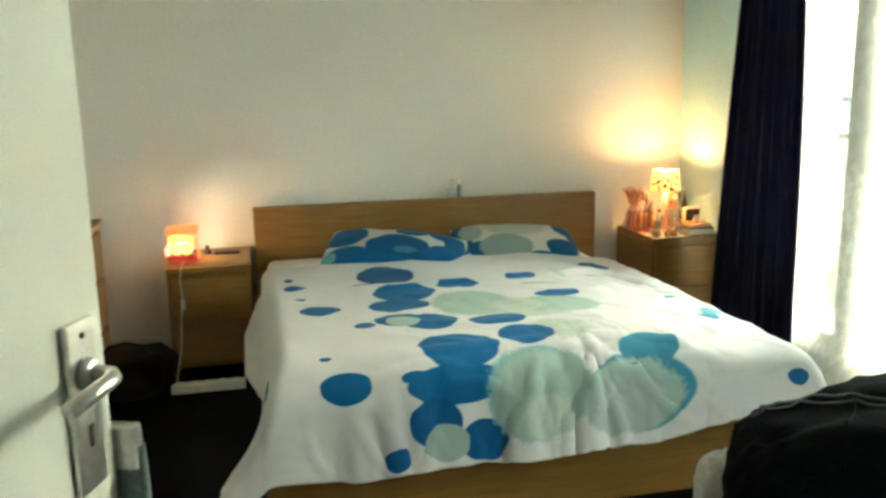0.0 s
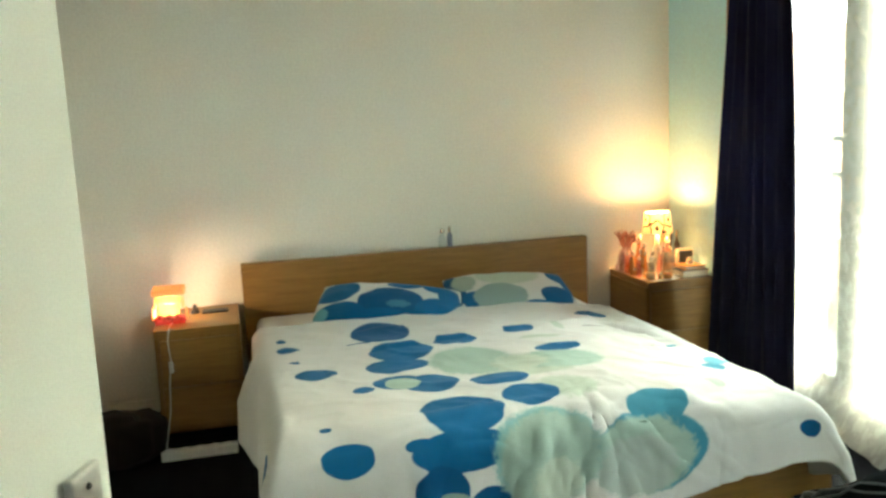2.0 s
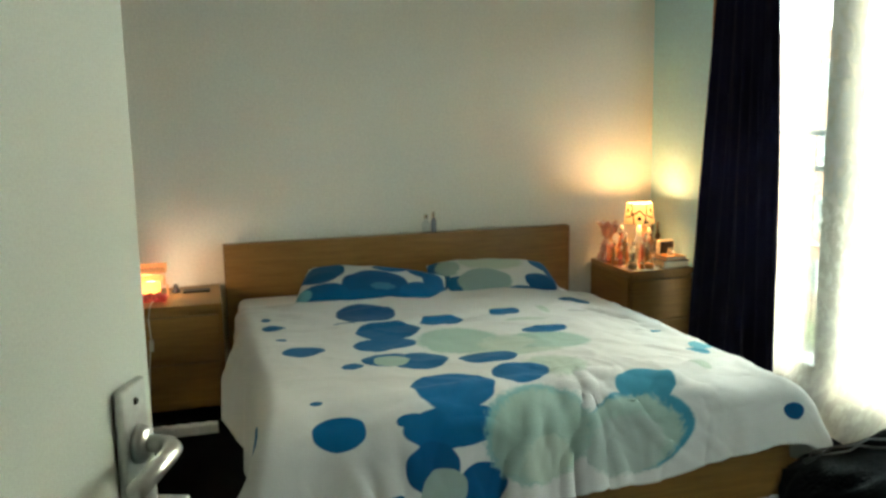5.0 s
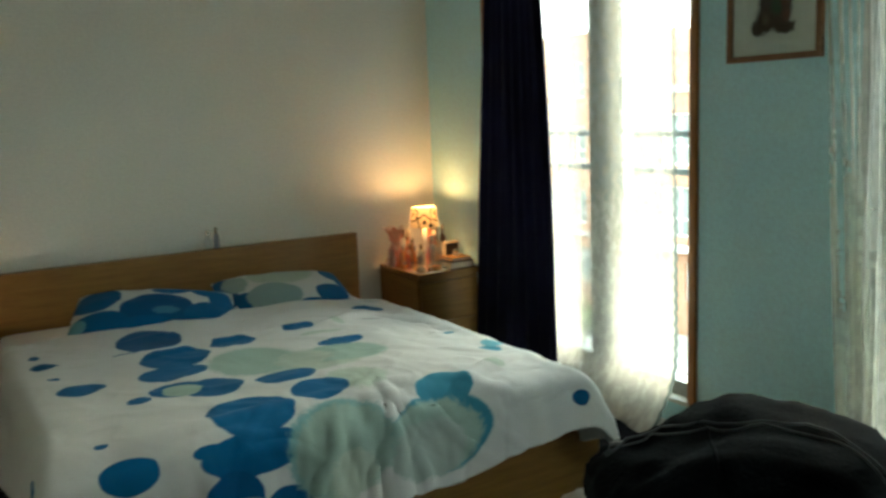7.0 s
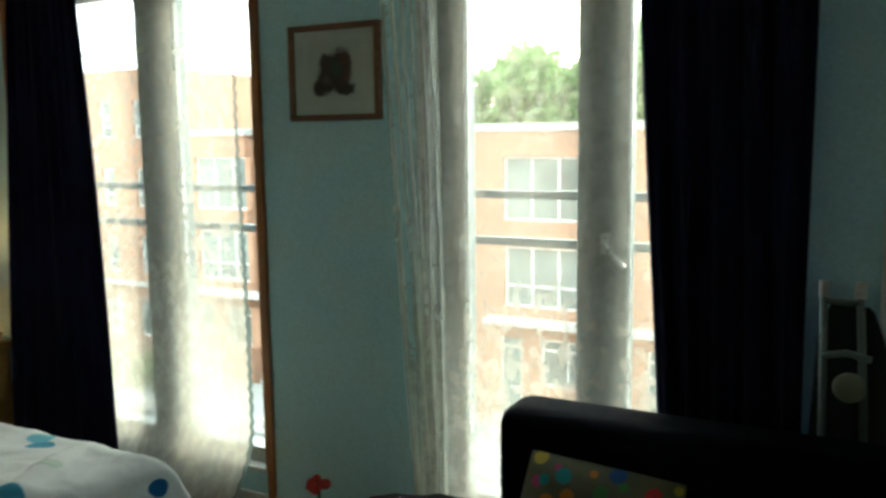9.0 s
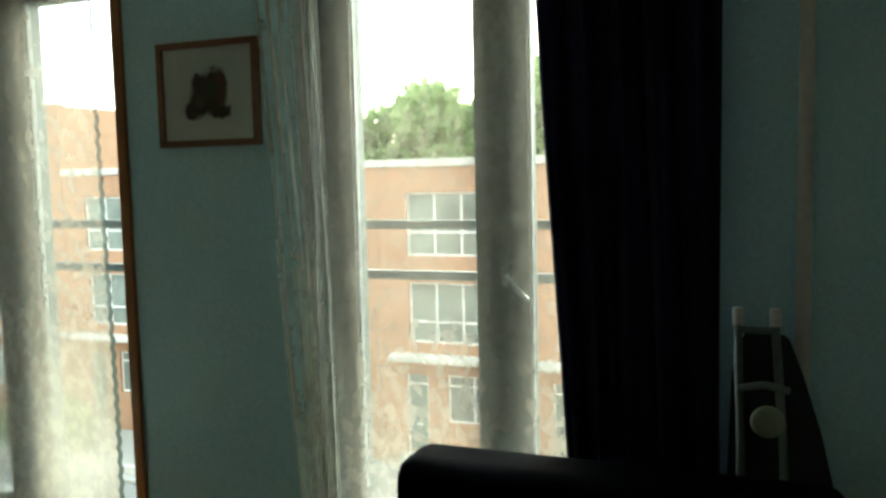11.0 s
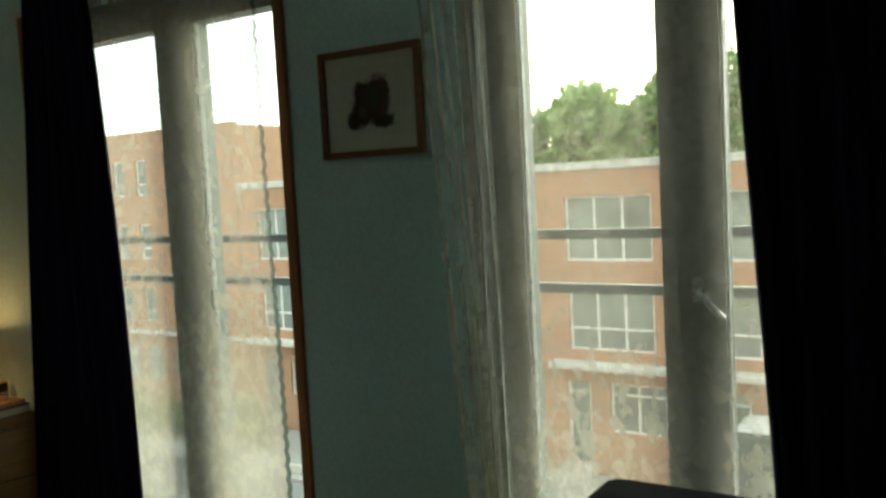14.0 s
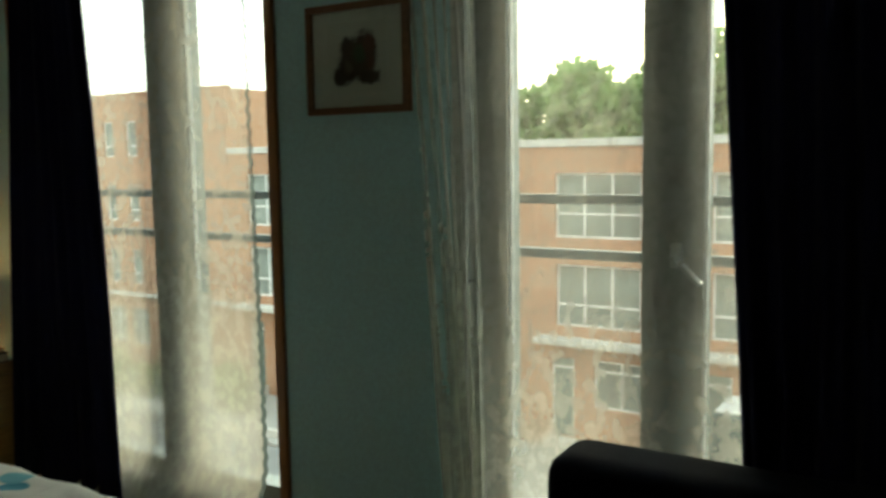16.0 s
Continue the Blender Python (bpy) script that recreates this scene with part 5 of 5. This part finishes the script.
def row_house(y):
    """One house of the low row; y is the side of its large window."""
    h = thing("row_house", (25, y, G), "three-storey red brick row house with large white-framed windows", "house", "row houses across the street")
    hs = [(y, y + 2.93, -1.24, 0.88), (y, y + 2.90, -4.18, -2.12), (y + 2.25, y + 3.05, G + 0.55, -5.25), (y - 0.3, y + 1.57, -6.85, -5.22)]
    part("wall", holed(bmesh.new(), "x", 25.0, 25.3, y - 1.1, y + 4.0, G, 1.72, hs), BRICK, h)
    part("roof", box_bm(25.302, 33, y - 1.1, y + 4.0, 1.4, 1.6), COPING, h)
    part("back_wall", box_bm(32.7, 33, y - 1.1, y + 4.0, G, 1.398), BRICK, h)
    part("coping", box_bm(24.92, 25.4, y - 1.1, y + 3.998, 1.722, 1.98, 0.02, 1), COPING, h, "pale concrete coping")
    ext_window(h, 25.12, y, y + 2.93, -1.24, 0.88, 3, -0.45)
    ext_window(h, 25.12, y, y + 2.90, -4.18, -2.12, 3, -3.46)
    ext_window(h, 25.12, y - 0.3, y + 1.57, -6.85, -5.22, 2, -5.6)
    d = part("door", box_bm(25.12, 25.18, y + 2.31, y + 2.99, G + 0.55, -5.62, 0.01, 1), EXTD, h, "grey-green front door")
    part("letter_plate", box_bm(25.10, 25.118, y + 2.5, y + 2.75, -7.05, -6.98), EXTW, d)
    part("fanlight", box_bm(25.14, 25.16, y + 2.31, y + 2.99, -5.56, -5.30), FARPANE, d)
    dfb = bmesh.new()
    bm_box(dfb, 25.06, 25.2, y + 2.25, y + 2.31, G + 0.55, -5.25)
    bm_box(dfb, 25.06, 25.2, y + 2.99, y + 3.05, G + 0.55, -5.25)
    bm_box(dfb, 25.06, 25.2, y + 2.31, y + 2.99, -5.62, -5.56)
    part("door_frame", dfb, EXTW, d)
    part("canopy", box_bm(24.35, 25.0, y - 0.5, y + 3.45, -4.72, -4.52, 0.02, 1), COPING, h, "pale concrete canopy")
    part("step", box_bm(24.5, 25.0, y + 2.1, y + 3.2, G + 0.14, G + 0.55, 0.01, 1), COPING, h)
    return h


first = row_house(4.6)
for k in (-4, -3, -2, -1, 1, 2):
    copy_thing(first, Matrix.Translation((25, 4.6 + 5.1 * k, G)))
copy_thing(first, Matrix.Translation((25, 18.55, G)))

tb = thing("apartment_block", (25, 34, G), "taller red brick block with narrow white windows", "building")
hs = []
for yy in (24.2, 26.3, 28.3, 29.9, 33, 36, 39):
    hs += [(yy, yy + 0.75, z, z + 1.62) for z in (1.70, -1.25, -4.2)] + [(yy - 0.25, yy + 1.0, -7.0, -5.35)]
part("wall", holed(bmesh.new(), "x", 25.0, 25.3, 22.58, 44, G, 4.5, hs), BRICK, tb)
part("side_wall", box_bm(25.302, 36, 22.58, 22.88, G, 4.5), BRICK, tb)
part("back_wall", box_bm(36.0, 36.3, 22.58, 44, G, 4.5), BRICK, tb)
part("side_wall", box_bm(25.302, 36, 43.7, 44, G, 4.5), BRICK, tb)
part("roof", box_bm(25.302, 35.998, 22.882, 43.698, 4.2, 4.4), COPING, tb)
part("coping", box_bm(24.96, 25.34, 22.55, 44.03, 4.502, 4.60, 0.01, 1), BRICK, tb)
part("ledge", box_bm(24.75, 25.0, 22.6, 44, -4.75, -4.58, 0.02, 1), COPING, tb)
for y0, y1, z0, z1 in hs:
    ext_window(tb, 25.12, y0, y1, z0, z1, 1 if y1 - y0 < 1 else 2, z0 + 0.5 if y1 - y0 < 1 else z1 - 0.4)

van = thing("parked_van", (23.8, -0.7, G), "dark teal parked van with pale roof by the kerb", "van")
VANC = surface("dark_teal_paint", (0.03, 0.07, 0.075), 0.3, 0.1)
vb = bmesh.new()
vp = [(-3.2, 0.35), (-3.2, 1.3), (-2.6, 1.55), (-2.1, 2.55), (1.9, 2.6), (1.95, 0.35)]
va, vc = [vb.verts.new((22.9, y - 0.1, G + 0.14 + z)) for y, z in vp], [vb.verts.new((24.75, y - 0.1, G + 0.14 + z)) for y, z in vp]
vb.faces.new(va)
vb.faces.new(vc[::-1])
for k in range(len(vp)):
    q = (k + 1) % len(vp)
    vb.faces.new((va[k], va[q], vc[q], vc[k]))
bmesh.ops.bevel(vb, geom=vb.edges[:], offset=0.08, segments=3, affect="EDGES")
part("body", vb, VANC, van)
part("roof_panel", box_bm(22.96, 24.7, -2.1, 1.75, G + 2.735, G + 2.80, 0.03, 2), EXTW, van, "pale roof")
for y in (-2.4, 1.1):
    for x in (22.88, 24.5):
        wl_ = part("wheel", lathe_bm([(0.2, 0), (0.34, 0.0), (0.36, 0.05), (0.36, 0.2), (0.34, 0.25), (0.2, 0.25)], (0, 0, 0), 24), BLACKP, van)
        wl_.matrix_basis = pose(x - 23.8, y + 0.7, 0.5, 0, 90, 0)

BARK = surface("tree_bark", (0.09, 0.065, 0.045), 0.9, 0.25, 3.0, 30.0, 0.6)


def leaf_material(name):
    m, n, l, b = nodes_of(name)
    g = n.new("ShaderNodeNewGeometry")
    r = ramp(n, l, g.outputs["Random Per Island"], [(0.0, (0.22, 0.31, 0.11)), (0.6, (0.30, 0.40, 0.16)), (1.0, (0.39, 0.47, 0.22))])
    l.new(r.outputs["Color"], b.inputs["Base Color"])
    b.inputs["Roughness"].default_value = 0.6
    b.inputs["Subsurface Weight"].default_value = 0.0
    tr = n.new("ShaderNodeBsdfTranslucent")
    l.new(r.outputs["Color"], tr.inputs["Color"])
    mx = n.new("ShaderNodeMixShader")
    mx.inputs["Fac"].default_value = 0.5
    l.new(b.outputs["BSDF"], mx.inputs[1])
    l.new(tr.outputs["BSDF"], mx.inputs[2])
    l.new(mx.outputs["Shader"], n["Material Output"].inputs["Surface"])
    return m


LEAF = leaf_material("tree_leaves")


def leaves(name, blobs, count, size, parent, material):
    """Many small leaf quads scattered through uneven clumps (centre, radius)."""
    verts, faces = [], []
    weights = [b[1] ** 2 for b in blobs]
    for _ in range(count):
        c, r = random.choices(blobs, weights)[0]
        d = Vector((random.gauss(0, 1), random.gauss(0, 1), random.gauss(0, 1))).normalized()
        p = Vector(c) + d * r * random.uniform(0.55, 1.08) * (1 + 0.25 * noise.noise(d * 3 + Vector(c)))
        q = Euler((random.uniform(0, 6.28), random.uniform(0, 6.28), random.uniform(0, 6.28))).to_matrix()
        s = size * random.uniform(0.6, 1.3)
        k = len(verts)
        for a, b in ((-1, 0), (0, -0.55), (1, 0), (0, 0.55)):
            verts.append(tuple(p + q @ Vector((a * s, b * s, 0.12 * s * abs(a))) - ROOT[parent.name].translation))
        faces.append((k, k + 1, k + 2, k + 3))
    me = bpy.data.meshes.new(name)
    me.from_pydata(verts, [], faces)
    me.materials.append(material)
    ob = new(name, me)
    ob.parent = parent
    return ob


def tree(x, y, top, spread):
    t = thing("tree", (x, y, G), "leafy green tree standing behind the houses", "tree", "trees behind the houses")
    fork = top - spread * 1.5
    trunk = tube_bm([(x, y, G), (x + 0.1, y, (G + fork) / 2), (x, y + 0.1, fork)], 0.28, 10)
    blobs = []
    for k in range(11):
        an, r = k * 2.4, spread * random.uniform(0.25, 0.75)
        c = (x + r * math.cos(an), y + r * math.sin(an), top - spread * random.uniform(0.45, 1.7))
        blobs.append((c, spread * random.uniform(0.32, 0.5)))
        tube_bm([(x, y + 0.1, fork - 0.3), ((x + c[0]) / 2, (y + c[1]) / 2, (fork + c[2]) / 2 + 0.3), c], 0.09, 6, trunk)
    part("trunk", trunk, BARK, t)
    leaves("crown", blobs, 5200, 0.20 * spread / 2.6 + 0.05, t, LEAF)
    return t


for x, y, top, sp in ((41, 12.0, 6.5, 3.5), (42, 17.6, 5.0, 3.2), (41, 21.8, 4.9, 3.0), (42, 8.2, 7.1, 3.6), (41, 3.0, 6.3, 3.4), (43, -2.0, 6.2, 3.4), (46, 15.0, 6.0, 3.4)):
    tree(x, y, top + 0.6, sp)
for y0, y1 in ((8.6, 9.4), (19.5, 23.5), (24, 31)):
    hg = thing("hedge", (22.6, (y0 + y1) / 2, G + 0.14), "loose green shrubs before the houses", "hedge", "shrubs before the houses")
    blobs = [((22.6 + random.uniform(-0.4, 0.4), y0 + (y1 - y0) * (k + 0.5) / 7, G + 0.9 + random.uniform(-0.2, 0.5)), random.uniform(0.5, 0.8)) for k in range(7)]
    part("stem", tube_bm([(22.6, (y0 + y1) / 2, G + 0.14), (22.6, (y0 + y1) / 2, G + 0.9)], 0.05, 6), BARK, hg)
    leaves("foliage", blobs, 2200, 0.10, hg, LEAF)
